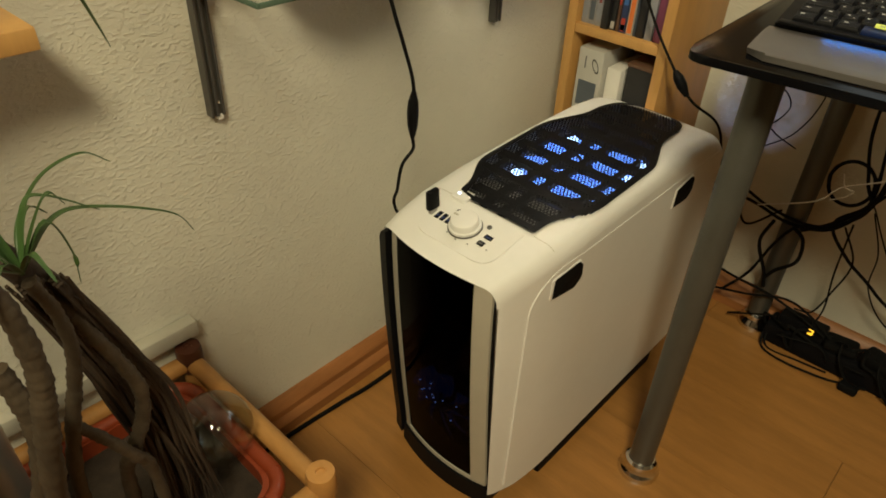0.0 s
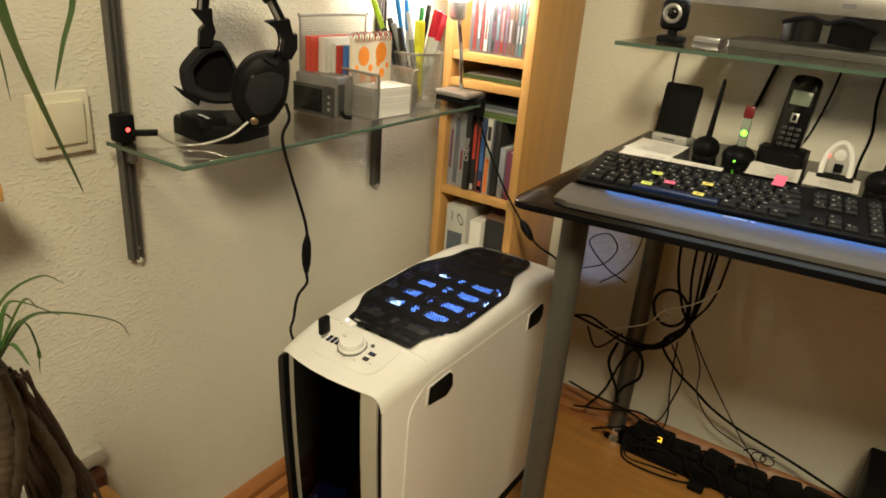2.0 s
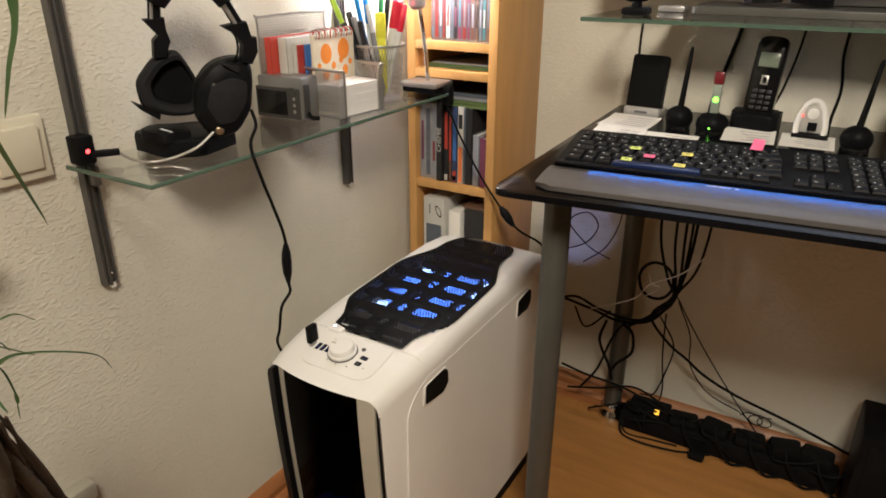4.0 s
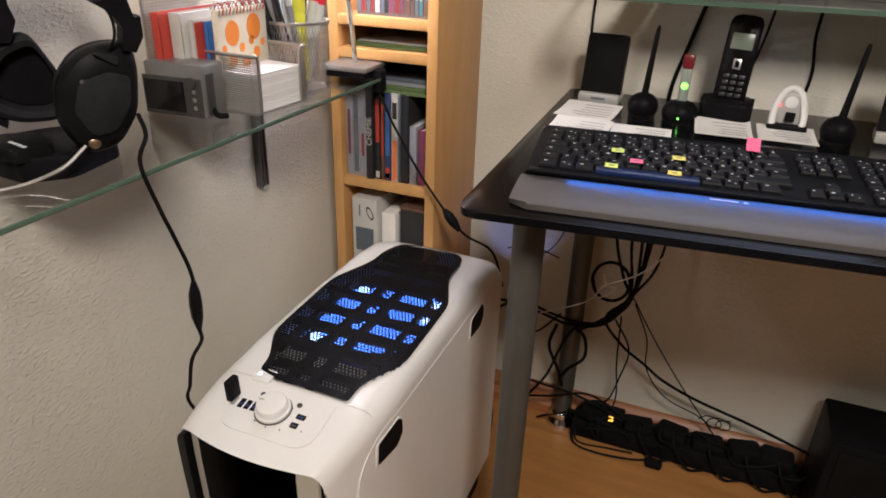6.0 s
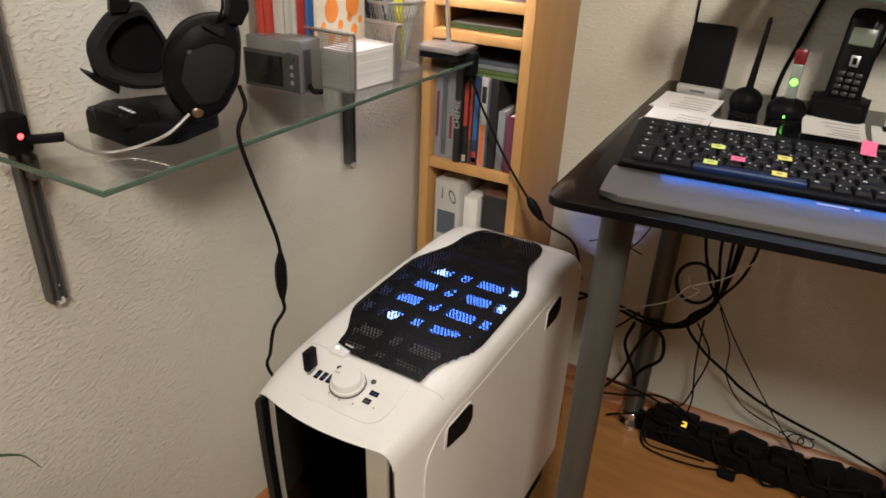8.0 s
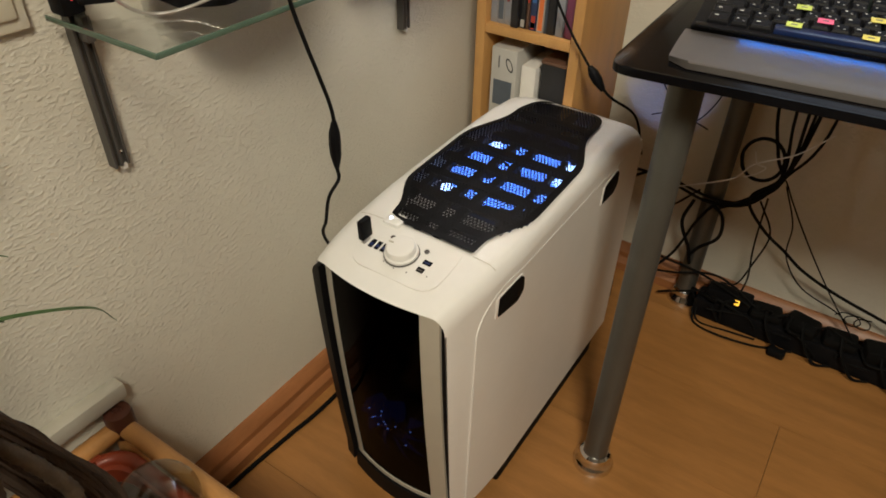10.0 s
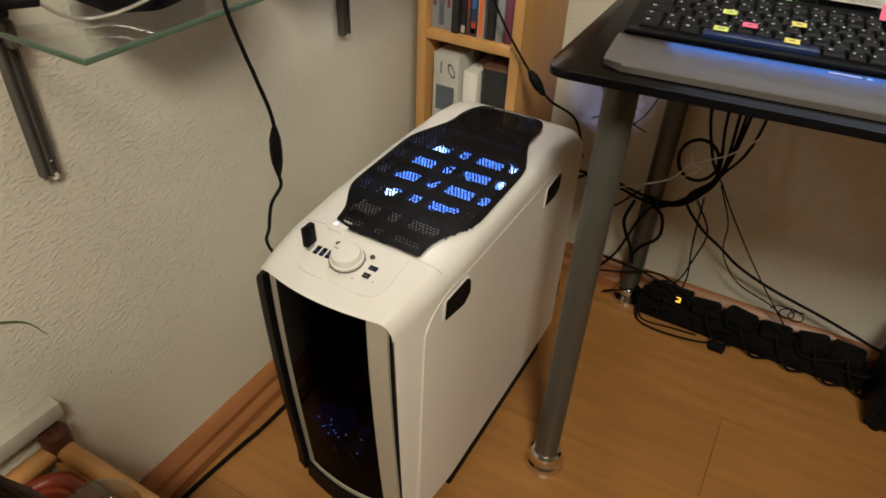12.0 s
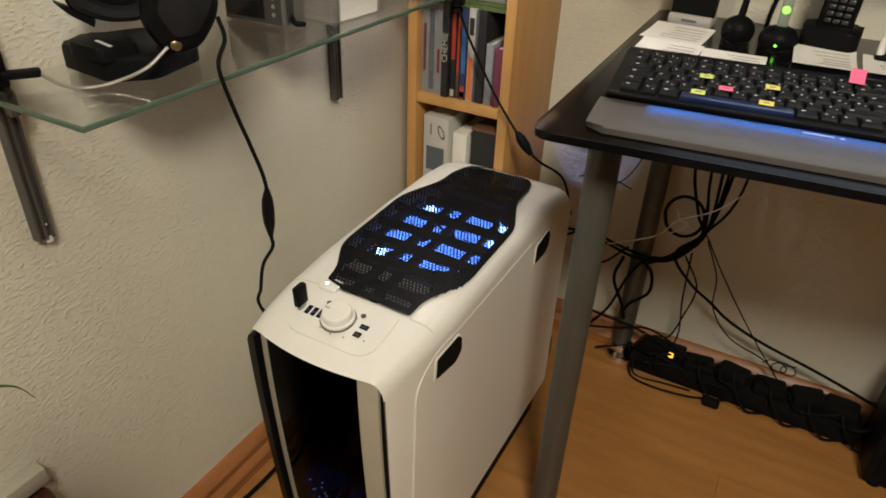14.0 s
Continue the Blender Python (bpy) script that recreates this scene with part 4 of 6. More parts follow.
def loft(outline, rings, at, hollow=False):
    """A body lofted along the headset's axis: the (x, z) outline in the slanting plane through at, per ring its depth, size and shift."""
    bm = bmesh.new()
    cx, cz = sum(p[0] for p in outline) / len(outline), sum(p[1] for p in outline) / len(outline)
    loops = []
    for d, k, dx in rings:
        ring = [(cx + dx + (x - cx) * k, cz + (z - cz) * k) for x, z in outline]
        loops.append([bm.verts.new((x + 0.514 * d, at[1] - 0.6 * (x - at[0]) + 0.857 * d, z)) for x, z in ring])
    n = len(outline)
    for a, b in zip(loops, loops[1:] + (loops[:1] if hollow else [])):
        for j in range(n):
            bm.faces.new((a[j], a[(j + 1) % n], b[(j + 1) % n], b[j]))
    if not hollow:
        bm.faces.new(loops[0][::-1]), bm.faces.new(loops[-1])
    return bm


def slant(x, z, at, d=0.0):
    """The point (x, z) of that slanting plane, d deep."""
    return Vector((x + 0.514 * d, at[1] - 0.6 * (x - at[0]) + 0.857 * d, z))


foot = rounded([(1.076, 1.566), (1.072, 1.527), (1.068, 1.490), (1.100, 1.461), (1.172, 1.474), (1.188, 1.510), (1.160, 1.550), (1.110, 1.570)], [0.006, 0.01, 0.008, 0.01, 0.012, 0.012, 0.012, 0.01])
base = part("base", slab(foot, GZ, GZ + 0.024, 0.009, seg=3), BLACK, hs, "black angular base")
wedge = rounded([(1.066, 1.536), (1.064, 1.488), (1.096, 1.474), (1.118, 1.520), (1.094, 1.548)], 0.005)
wing = part("front_wing", slab(wedge, GZ + 0.020, GZ + 0.033, 0.005), BLACK, hs)
for k in range(4):
    part("marking", moved(box(-0.0026, 0.0026, -0.0018, 0.0018, 0, 0.0005), pose(1.0815 - 0.0015 * k, 1.512 - 0.0075 * k, GZ + 0.0331, 0, 0, 78)), logo, wing, "plain pale marking")

FAR_EAR, NEAR_EAR = (1.105, 1.522), (1.130, 1.438)
HEX = rounded([(1.120, 0.905), (1.096, 0.895), (1.075, 0.866), (1.078, 0.835), (1.105, 0.820), (1.134, 0.819), (1.141, 0.862), (1.127, 0.897)], 0.010, 4)
far_cup = part("ear_cup", loft(HEX, [(0.036, 0.50, 0), (0.033, 0.80, 0), (0.027, 0.95, 0), (0.021, 1.0, 0), (0.019, 0.98, 0)], FAR_EAR), BLACK, hs, "matt black ear cup")
part("cushion", loft(HEX, [(0.0195, 1.0, 0), (0.010, 1.02, 0), (0.003, 0.98, 0.001), (0.0, 0.88, 0.003), (0.002, 0.74, 0.005), (0.012, 0.68, 0.006), (0.0185, 0.68, 0.006)], FAR_EAR, True), CUSHION, far_cup, "soft black ear cushion")
part("liner", loft(HEX, [(0.0185, 0.69, 0.006), (0.0155, 0.66, 0.006)], FAR_EAR), BLACK, far_cup)
part("fin", loft([(1.068, 0.843), (1.078, 0.837), (1.096, 0.824), (1.094, 0.817), (1.077, 0.831)], [(0.004, 1.0, 0), (0.018, 1.0, 0)], FAR_EAR), BLACK, far_cup)
DEE = rounded([(1.136, 0.899), (1.116, 0.891), (1.099, 0.866), (1.096, 0.823), (1.112, 0.796), (1.138, 0.802), (1.156, 0.832), (1.161, 0.874), (1.159, 0.898)], 0.012, 4)
near_cup = part("ear_cup", loft(DEE, [(-0.006, 0.52, 0.002), (-0.004, 0.74, 0.001), (0.0, 0.92, 0), (0.008, 1.0, 0), (0.022, 1.0, 0), (0.026, 0.96, 0)], NEAR_EAR), BLACK, hs, "matt black ear cup")
part("cushion", loft(DEE, [(0.0265, 0.97, 0), (0.034, 0.99, 0), (0.042, 0.94, 0), (0.045, 0.82, 0), (0.040, 0.68, 0), (0.0265, 0.66, 0)], NEAR_EAR, True), CUSHION, near_cup, "soft black ear cushion")
part("ridge", loft(rounded([(1.126, 0.893), (1.135, 0.886), (1.144, 0.880), (1.146, 0.888)], 0.002), [(-0.008, 0.9, 0), (0.0, 1.0, 0)], NEAR_EAR), CUSHION, near_cup)
part("cover_plate", loft(rounded([(1.136, 0.876), (1.113, 0.868), (1.106, 0.841), (1.117, 0.817), (1.135, 0.820), (1.149, 0.844), (1.152, 0.869)], 0.006), [(-0.0078, 0.94, 0), (-0.0068, 1.0, 0), (-0.003, 1.0, 0)], NEAR_EAR), CUSHION, near_cup, "raised outer cover plate")
to_face = Matrix.Rotation(-math.atan2(0.514, 0.857), 4, "Z") @ pose(0, 0, 0, 90, 0, 0)
part("pin", lathe([(0.0026, 0), (0.002, 0.0012), (0, 0.0015)], Matrix.Translation(slant(1.116, 0.868, NEAR_EAR, -0.006)) @ to_face, 10), RAIL, near_cup)
part("pivot", lathe([(0.0055, -0.002), (0.0055, 0.003), (0.0035, 0.0045), (0, 0.0045)], Matrix.Translation(slant(1.117, 0.810, NEAR_EAR)) @ to_face, 16), BRASS, near_cup, "brass-coloured microphone pivot")

# headband with its sliders and pointed hinge collars
band_line = [slant(1.106, 0.962, FAR_EAR, 0.006), slant(1.112, 0.975, FAR_EAR, 0.004), slant(1.120, 0.990, FAR_EAR, -0.004), (1.124, 1.482, 1.022), slant(1.118, 1.004, NEAR_EAR, 0.012), slant(1.126, 0.987, NEAR_EAR, 0.006), slant(1.135, 0.975, NEAR_EAR, 0.002), slant(1.141, 0.964, NEAR_EAR)]
part("headband", tube(band_line, 0.018, seg=6, radii=[0.0165, 0.020, 0.021, 0.018, 0.017, 0.016, 0.015, 0.0135]), BLACK, hs, "black padded headband", flat=35)
for a, b, r in ((slant(1.107, 0.966, FAR_EAR, 0.006), slant(1.104, 0.938, FAR_EAR, 0.006), 0.0085), (slant(1.137, 0.968, NEAR_EAR, 0.004), slant(1.151, 0.936, NEAR_EAR, 0.004), 0.0072)):
    slide = part("slider", tube([a, b], r, seg=6), BLACK, hs, "metal headband slider")
    off = Vector((-0.006, -0.003, 0.0))
    part("steel_edge", tube([a + off, b + off], 0.0028, seg=6), SILVER, slide, "bright steel edge")
far_hinge = part("hinge", loft(rounded([(1.092, 0.943), (1.114, 0.945), (1.114, 0.930), (1.117, 0.916), (1.110, 0.896), (1.097, 0.896), (1.099, 0.917), (1.105, 0.924)], 0.001, 2), [(-0.004, 0.95, 0), (-0.001, 1.0, 0), (0.016, 1.0, 0), (0.019, 0.95, 0)], FAR_EAR), BLACK, hs, "black hinge collar with a pointed fin")
near_hinge = part("hinge", loft(rounded([(1.132, 0.937), (1.158, 0.942), (1.162, 0.922), (1.167, 0.923), (1.167, 0.904), (1.160, 0.890), (1.149, 0.892), (1.152, 0.913), (1.144, 0.928)], 0.001, 2), [(-0.006, 0.95, 0), (-0.003, 1.0, 0), (0.014, 1.0, 0), (0.017, 0.95, 0)], NEAR_EAR), BLACK, hs, "black hinge collar with a pointed fin")
part("lead", tube([slant(1.144, 0.930, NEAR_EAR, -0.003), slant(1.1455, 0.916, NEAR_EAR, -0.007), slant(1.144, 0.904, NEAR_EAR, -0.007), slant(1.140, 0.894, NEAR_EAR, -0.002)], 0.0016, seg=6), RUBBER, near_hinge)

hc = thing("headset_cable", "black cable with inline remote hanging from the shelf", "cable", (1.185, 1.405, 0.60))
part("cord", tube([(1.154, 1.424, 0.832), (1.148, 1.412, 0.814), (1.130, 1.4065, 0.791), (1.142, 1.403, 0.739), (1.155, 1.403, 0.703), (1.174, 1.405, 0.646), (1.173, 1.405, 0.584), (1.175, 1.406, 0.563), (1.158, 1.408, 0.546), (1.166, 1.425, 0.500), (1.184, 1.448, 0.45), (1.24, 1.452, 0.34), (1.30, 1.452, 0.10)], 0.0022), RUBBER, hc)
part("remote", tube([(1.1745, 1.405, 0.640), (1.173, 1.405, 0.612), (1.173, 1.405, 0.580)], 0.006, radii=[0.003, 0.0065, 0.0072, 0.0065, 0.003]), BLACK, hc, "black inline volume remote")

ad = thing("usb_adapter", "small black adapter with a red light on the rail", "adapter", (1.01, 1.555, GZ))
part("body", box(0.988, 1.011, 1.550, 1.5735, GZ, GZ + 0.036, 0.003), BLACK, ad)
part("led", lathe([(0.003, 0), (0.002, 0.0015), (0, 0.002)], pose(1.000, 1.550, GZ + 0.017, 90, 0, 0), 12), RED_LED, ad)
part("plug", moved(box(-0.006, 0.026, -0.005, 0.005, -0.004, 0.004, 0.002), pose(1.010, 1.548, GZ + 0.012, 0, 0, -34)), BLACK, ad)
part("cord", tube([(1.030, 1.534, GZ + 0.011), (1.033, 1.510, GZ + 0.004), (1.040, 1.488, GZ + 0.003), (1.062, 1.474, GZ + 0.005), (1.086, 1.455, GZ + 0.016), (1.108, 1.447, GZ + 0.032)], 0.0018), WIRE, ad, "thin silver cord")

# ---- compact camera ----
cm = thing("digital_camera", "silver compact digital camera standing on the glass shelf", "digital camera", m=pose(1.332, 1.534, GZ, 0, 0, 4))
CAMB = material("camera_silver", (0.26, 0.255, 0.25), 0.36, 0.6, vary=0.08)
CAMG = material("camera_grey", (0.075, 0.073, 0.07), 0.4, 0.5)
part("body", box(-0.013, 0.030, -0.047, 0.040, 0, 0.067, 0.004), CAMB, cm, world=False)
part("rear_plate", box(-0.0145, -0.0125, -0.043, 0.043, 0.002, 0.050, 0.001), CAMG, cm, world=False)
part("display", box(-0.0155, -0.014, -0.018, 0.040, 0.007, 0.045, 0.001), GLOSS, cm, world=False)
for bz in (0.014, 0.024, 0.034):
    part("button", lathe([(0.003, 0), (0.0025, 0.001), (0, 0.001)], pose(-0.0143, -0.032, bz, 0, -90, 0), 10), SILVER, cm, world=False)
part("mode_dial", lathe([(0.007, 0), (0.007, 0.003), (0, 0.003)], pose(-0.0143, -0.030, 0.045, 0, -90, 0), 20), CAMG, cm, world=False)
part("lens", lathe([(0.022, 0), (0.022, 0.005), (0.018, 0.012), (0, 0.012)], pose(0.026, 0.005, 0.029, 0, 90, 0), 24), SILVER, cm, world=False)
part("top_hump", lathe([(0.0, -0.030), (0.006, -0.026), (0.008, 0), (0.006, 0.026), (0, 0.030)], pose(0, 0.008, 0.057, 90, 0, 0), 14), SILVER, cm, world=False)
part("side_cover", box(-0.009, 0.004, -0.0495, -0.0465, 0.005, 0.056, 0.001), CAMG, cm, world=False)
part("strap", tube([(0.0, -0.046, 0.012), (-0.006, -0.058, 0.006), (0.004, -0.064, 0.004)], 0.0035), RUBBER, cm, world=False)

# ---- wire tray with note paper ----


def mesh_panel(p, u, v, nu, nv, r=0.00045):
    """A net of thin wires over the parallelogram p, u, v, as flat ribbons crossing."""
    bm = bmesh.new()
    p, u, v = Vector(p), Vector(u), Vector(v)
    n = u.cross(v).normalized()
    for a, b, k in ((u, v, nu), (v, u, nv)):
        w = a.normalized() * r
        for i in range(k + 1):
            s = p + a * (i / k)
            for nn in (n * r,):
                q = [s - w + nn, s + w + nn, s + w + b + nn, s - w + b + nn]
                bm.faces.new([bm.verts.new(c) for c in q])
    return bm


TRAY = pose(1.367, 1.448, GZ, 0, 0, -5)
nbx = thing("note_tray", "silver wire-mesh tray holding a block of white paper", "paper tray", m=TRAY)
S, HT = 0.106, 0.074
for p, u, v, n1, n2 in (((0, 0, 0), (0, S, 0), (0, 0, HT), 34, 26), ((0, S, 0), (S, 0, 0), (0, 0, HT), 34, 26), ((S, 0, 0), (0, S, 0), (0, 0, HT), 34, 26),
                        ((0, 0, 0), (0.012, 0, 0), (0, 0, HT), 4, 26), ((S - 0.012, 0, 0), (0.012, 0, 0), (0, 0, HT), 4, 26)):
    tagged(part("wire_panel", mesh_panel(p, u, v, n1, n2, 0.0006), WIRE, nbx, world=False, smooth=False), kind="stuff")
part("rim", tube([(0.012, 0, 0.002), (0.012, 0, HT * 0.86), (0.008, 0, HT), (0, 0.004, HT), (0, S - 0.004, HT), (0.004, S, HT), (S - 0.004, S, HT), (S, S - 0.004, HT), (S, 0.004, HT), (S - 0.008, 0, HT), (S - 0.012, 0, HT * 0.86), (S - 0.012, 0, 0.002)], 0.0022, steps=5), WIRE, nbx, "rounded wire rim", world=False)
part("bottom", box(0, S, 0, S, 0, 0.0015), SILVER, nbx, world=False)
pb = thing("paper_block", "stack of loose white note paper in the wire tray", "note paper", m=TRAY @ pose(0, 0, 0.0016))
for k in range(12):
    dx, dy = rng.uniform(-0.0008, 0.0008), rng.uniform(-0.0008, 0.0008)
    part("sheaf", box(0.005 + dx, 0.101 + dx, 0.003 + dy, 0.101 + dy, 0.0040 * k, 0.0040 * k + 0.0038), PAPER, pb, world=False)

# ---- pen cup ----
PCX, PCY = 1.533, 1.489
cup = thing("pen_cup", "silver wire-mesh cup full of pens and markers", "pen cup", (PCX, PCY, GZ))
HC, RB, RT = 0.097, 0.038, 0.046
net = bmesh.new()
NA, NZ = 56, 24
for k in range(NA):
    a = 2 * math.pi * k / NA
    for sgn in (1, -1):
        prev = None
        for i in range(9):
            z = HC * i / 8
            rr = RB + (RT - RB) * i / 8
            t = a + sgn * 0.55 * i / 8
            q = (net.verts.new((rr * math.cos(t), rr * math.sin(t), z)), net.verts.new((rr * math.cos(t + 0.025), rr * math.sin(t + 0.025), z)))
            if prev:
                net.faces.new((prev[0], prev[1], q[1], q[0]))
            prev = q
tagged(part("wire_net", net, WIRE, cup, world=False), kind="stuff")
part("rim", lathe([(RT - 0.002, HC - 0.002), (RT + 0.0015, HC - 0.002), (RT + 0.002, HC), (RT + 0.0015, HC + 0.002), (RT - 0.002, HC + 0.002)], None, 40, hollow=True), WIRE, cup, world=False)
part("bottom", lathe([(0, 0.0), (RB + 0.001, 0), (RB + 0.001, 0.004), (0, 0.004)], None, 32), SILVER, cup, world=False)
PENC = [paint("pen_" + n, c, 0.35) for n, c in (("lime", (0.45, 0.70, 0.05)), ("blue", (0.02, 0.22, 0.62)), ("yellow", (0.80, 0.78, 0.05)), ("red", (0.72, 0.03, 0.06)), ("black", (0.015, 0.015, 0.018)), ("white", (0.62, 0.62, 0.6)), ("green", (0.03, 0.25, 0.07)), ("grey", (0.25, 0.25, 0.26)))]
for k, (dx, dy, tx, ty, ln, c1, c2, r) in enumerate(((-0.02, 0.01, -17, 17, 0.185, 0, 0, 0.0045), (-0.012, 0.0, -8, 9, 0.20, 1, 1, 0.004), (0.0, -0.012, 2, 2, 0.130, 2, 2, 0.0088), (0.02, 0.0, 9, -8, 0.150, 3, 5, 0.0088), (-0.030, -0.004, -18, 15, 0.118, 4, 4, 0.0055), (-0.026, 0.010, -19, 13, 0.124, 4, 7, 0.0055), (-0.016, -0.022, -13, 14, 0.112, 4, 4, 0.006), (0.016, -0.014, 12, -9, 0.145, 3, 5, 0.006), (0.004, 0.016, -4, 4, 0.160, 1, 5, 0.0045), (-0.02, -0.012, -14, 12, 0.130, 7, 7, 0.0055), (-0.006, -0.02, -9, 5, 0.145, 5, 7, 0.0045), (0.01, 0.01, 6, -5, 0.155, 4, 4, 0.004), (-0.015, 0.02, -10, 12, 0.135, 4, 4, 0.005), (0.0, 0.004, 3, -2, 0.150, 6, 4, 0.004), (-0.024, 0.0, -18, 0, 0.125, 4, 7, 0.0045), (0.022, 0.014, 12, -8, 0.135, 5, 3, 0.0042))):
    pen = thing("pen", ("thin coloured ballpoint pen", "felt marker with a coloured cap")[r > 0.005] + " standing in the wire cup", "pen", m=pose(PCX + dx * 0.5, PCY + dy * 0.5, GZ + 0.005, ty, tx, k * 29), group="pens in the cup")
    pen.matrix_basis = pose(PCX + dx * 0.55, PCY + dy * 0.55, GZ + 0.006, 0, 0, 0) @ pose(0, 0, 0, -ty * 0.9, tx * 0.9, 0)
    part("barrel", lathe([(0, 0), (r * 0.5, 0.004), (r, 0.014), (r, ln * 0.8), (0, ln * 0.8)], None, 10), PENC[c2], pen, world=False)
    part("cap", lathe([(r * 0.9, ln * 0.78), (r * 1.12, ln * 0.8), (r * 1.08, ln * 1.095), (r * 0.8, ln * 1.11), (0, ln * 1.11)], None, 10), PENC[c1], pen, world=False)

# ---- letter rack with books ----
lr = thing("letter_rack", "silver wire-mesh letter rack against the wall", "letter rack", (1.40, 1.56, GZ))
tagged(part("back_net", mesh_panel((1.322, 1.566, GZ + 0.004), (0.160, 0, 0), (0, 0, 0.150), 44, 40), WIRE, lr, smooth=False), kind="stuff")
part("rim", tube([(1.322, 1.566, GZ), (1.322, 1.566, GZ + 0.14), (1.330, 1.566, GZ + 0.152), (1.474, 1.566, GZ + 0.152), (1.482, 1.566, GZ + 0.14), (1.482, 1.566, GZ)], 0.002, steps=4), WIRE, lr)
part("tray", box(1.322, 1.482, 1.505, 1.566, GZ, GZ + 0.002), WIRE, lr)
part("front_loop", tube([(1.378, 1.508, GZ), (1.378, 1.508, GZ + 0.09), (1.386, 1.508, GZ + 0.10), (1.394, 1.508, GZ + 0.09), (1.394, 1.508, GZ)], 0.002, steps=4), WIRE, lr)


def upright_book(x0, x1, y0, y1, h, mat, label, faces=()):
    t = thing("notebook", label, "notebook", (x0, y0, GZ + 0.0022), group="books in the letter rack")
    cover = box(x0, x0 + 0.0012, y0, y1, GZ + 0.0022, GZ + h, 0.0004)
    box(x0, x1, y0, y0 + 0.001, GZ + 0.0022, GZ + h, 0.0004, cover)
    box(x0, x1, y1 - 0.001, y1, GZ + 0.0022, GZ + h, 0.0004, cover)
    part("cover", cover, mat, t)
    part("page_block", box(x0 + 0.0012, x1 - 0.002, y0 + 0.001, y1 - 0.001, GZ + 0.004, GZ + h - 0.002), PAPER, t)
    for a0, a1, z0, z1, mt in faces:
        part("print", box(x0 + a0, x0 + a1, y0 - 0.0005, y0 + 0.0003, GZ + z0, GZ + z1), mt, t)


upright_book(1.330, 1.450, 1.551, 1.563, 0.122, RD, "red notebook standing in the letter rack")
upright_book(1.345, 1.450, 1.531, 1.549, 0.121, W, "thick white paperback in the letter rack")
upright_book(1.356, 1.450, 1.522, 1.529, 0.113, W, "white brochure with red and blue print in the letter rack", ((0.002, 0.018, 0.01, 0.110, RD), (0.020, 0.060, 0.01, 0.108, BL)))
upright_book(1.372, 1.450, 1.513, 1.520, 0.110, BL, "blue booklet in the letter rack")
cal = thing("ring_calendar", "ring-bound calendar with orange dots on its cover", "calendar", (1.388, 1.512, GZ + 0.0022))
CREAMY = material("calendar_card", (0.70, 0.62, 0.48), 0.6)
ORD = material("orange_dot", (0.80, 0.25, 0.02), 0.6)
part("card", box(1.372, 1.476, 1.500, 1.506, GZ + 0.0022, GZ + 0.124, 0.001), CREAMY, cal)
for dx, dz, rr in ((0.03, 0.088, 0.016), (0.075, 0.092, 0.017), (0.028, 0.055, 0.009), (0.048, 0.068, 0.006), (0.055, 0.048, 0.009), (0.078, 0.058, 0.008), (0.020, 0.035, 0.006), (0.068, 0.075, 0.006), (0.045, 0.03, 0.008), (0.092, 0.07, 0.005), (0.012, 0.07, 0.005)):
    part("dot", lathe([(rr, 0), (rr, 0.0006), (0, 0.0006)], pose(1.372 + dx, 1.500, GZ + dz + 0.006, 90, 0, 0) @ Matrix.Diagonal((0.85, 1, 1, 1)), 18), ORD, cal)
for k in range(14):
    part("ring", tube([(1.377 + 0.007 * k, 1.498, GZ + 0.118), (1.377 + 0.007 * k, 1.496, GZ + 0.127), (1.377 + 0.007 * k, 1.504, GZ + 0.132), (1.377 + 0.007 * k, 1.510, GZ + 0.124)], 0.0009, seg=5, steps=3), RD if k % 2 else WIRE, cal)

# ---- shelf lamp ----
lm = thing("shelf_lamp", "small silver lamp with a lit frosted glass shade", "lamp", (1.64, 1.45, GZ))
part("base", box(1.622, 1.692, 1.426, 1.508, GZ + 0.010, GZ + 0.020, 0.004), SILVER, lm, "flat silver base")
part("transformer", box(1.627, 1.688, 1.431, 1.503, GZ, GZ + 0.0098, 0.002), BLACK, lm)
part("clamp", box(1.655, 1.675, 1.415, 1.432, 0.752, GZ + 0.012, 0.003), BLACK, lm)
part("stem", tube([(1.655, 1.462, GZ + 0.02), (1.640, 1.459, 0.86), (1.612, 1.456, 0.945)], 0.0042), CHROME, lm)
part("socket", lathe([(0, 0), (0.010, 0), (0.016, 0.006), (0.0165, 0.034), (0, 0.034)], pose(1.608, 1.456, 0.930)), SILVER, lm)
part("shade", lathe([(0.016, 0.0), (0.024, 0.006), (0.031, 0.024), (0.034, 0.048), (0.032, 0.048), (0.029, 0.025), (0.022, 0.008), (0.0, 0.004)], pose(1.608, 1.456, 0.964), 28), SHADE, lm, "lit frosted glass shade")
lc = thing("lamp_cable", "black lamp cable with an inline switch", "cable", (1.66, 1.40, 0.6))
part("cord", tube([(1.662, 1.430, 0.765), (1.660, 1.408, 0.725), (1.660, 1.395, 0.700), (1.660, 1.344, 0.620), (1.662, 1.290, 0.553), (1.672, 1.262, 0.520), (1.71, 1.225, 0.48), (1.74, 1.21, 0.40)], 0.0022), RUBBER, lc)
part("switch", tube([(1.661, 1.300, 0.566), (1.662, 1.288, 0.551), (1.664, 1.272, 0.531)], 0.007, seg=10, radii=[0.004, 0.0085, 0.0085, 0.004]), BLACK, lc, "black inline switch")

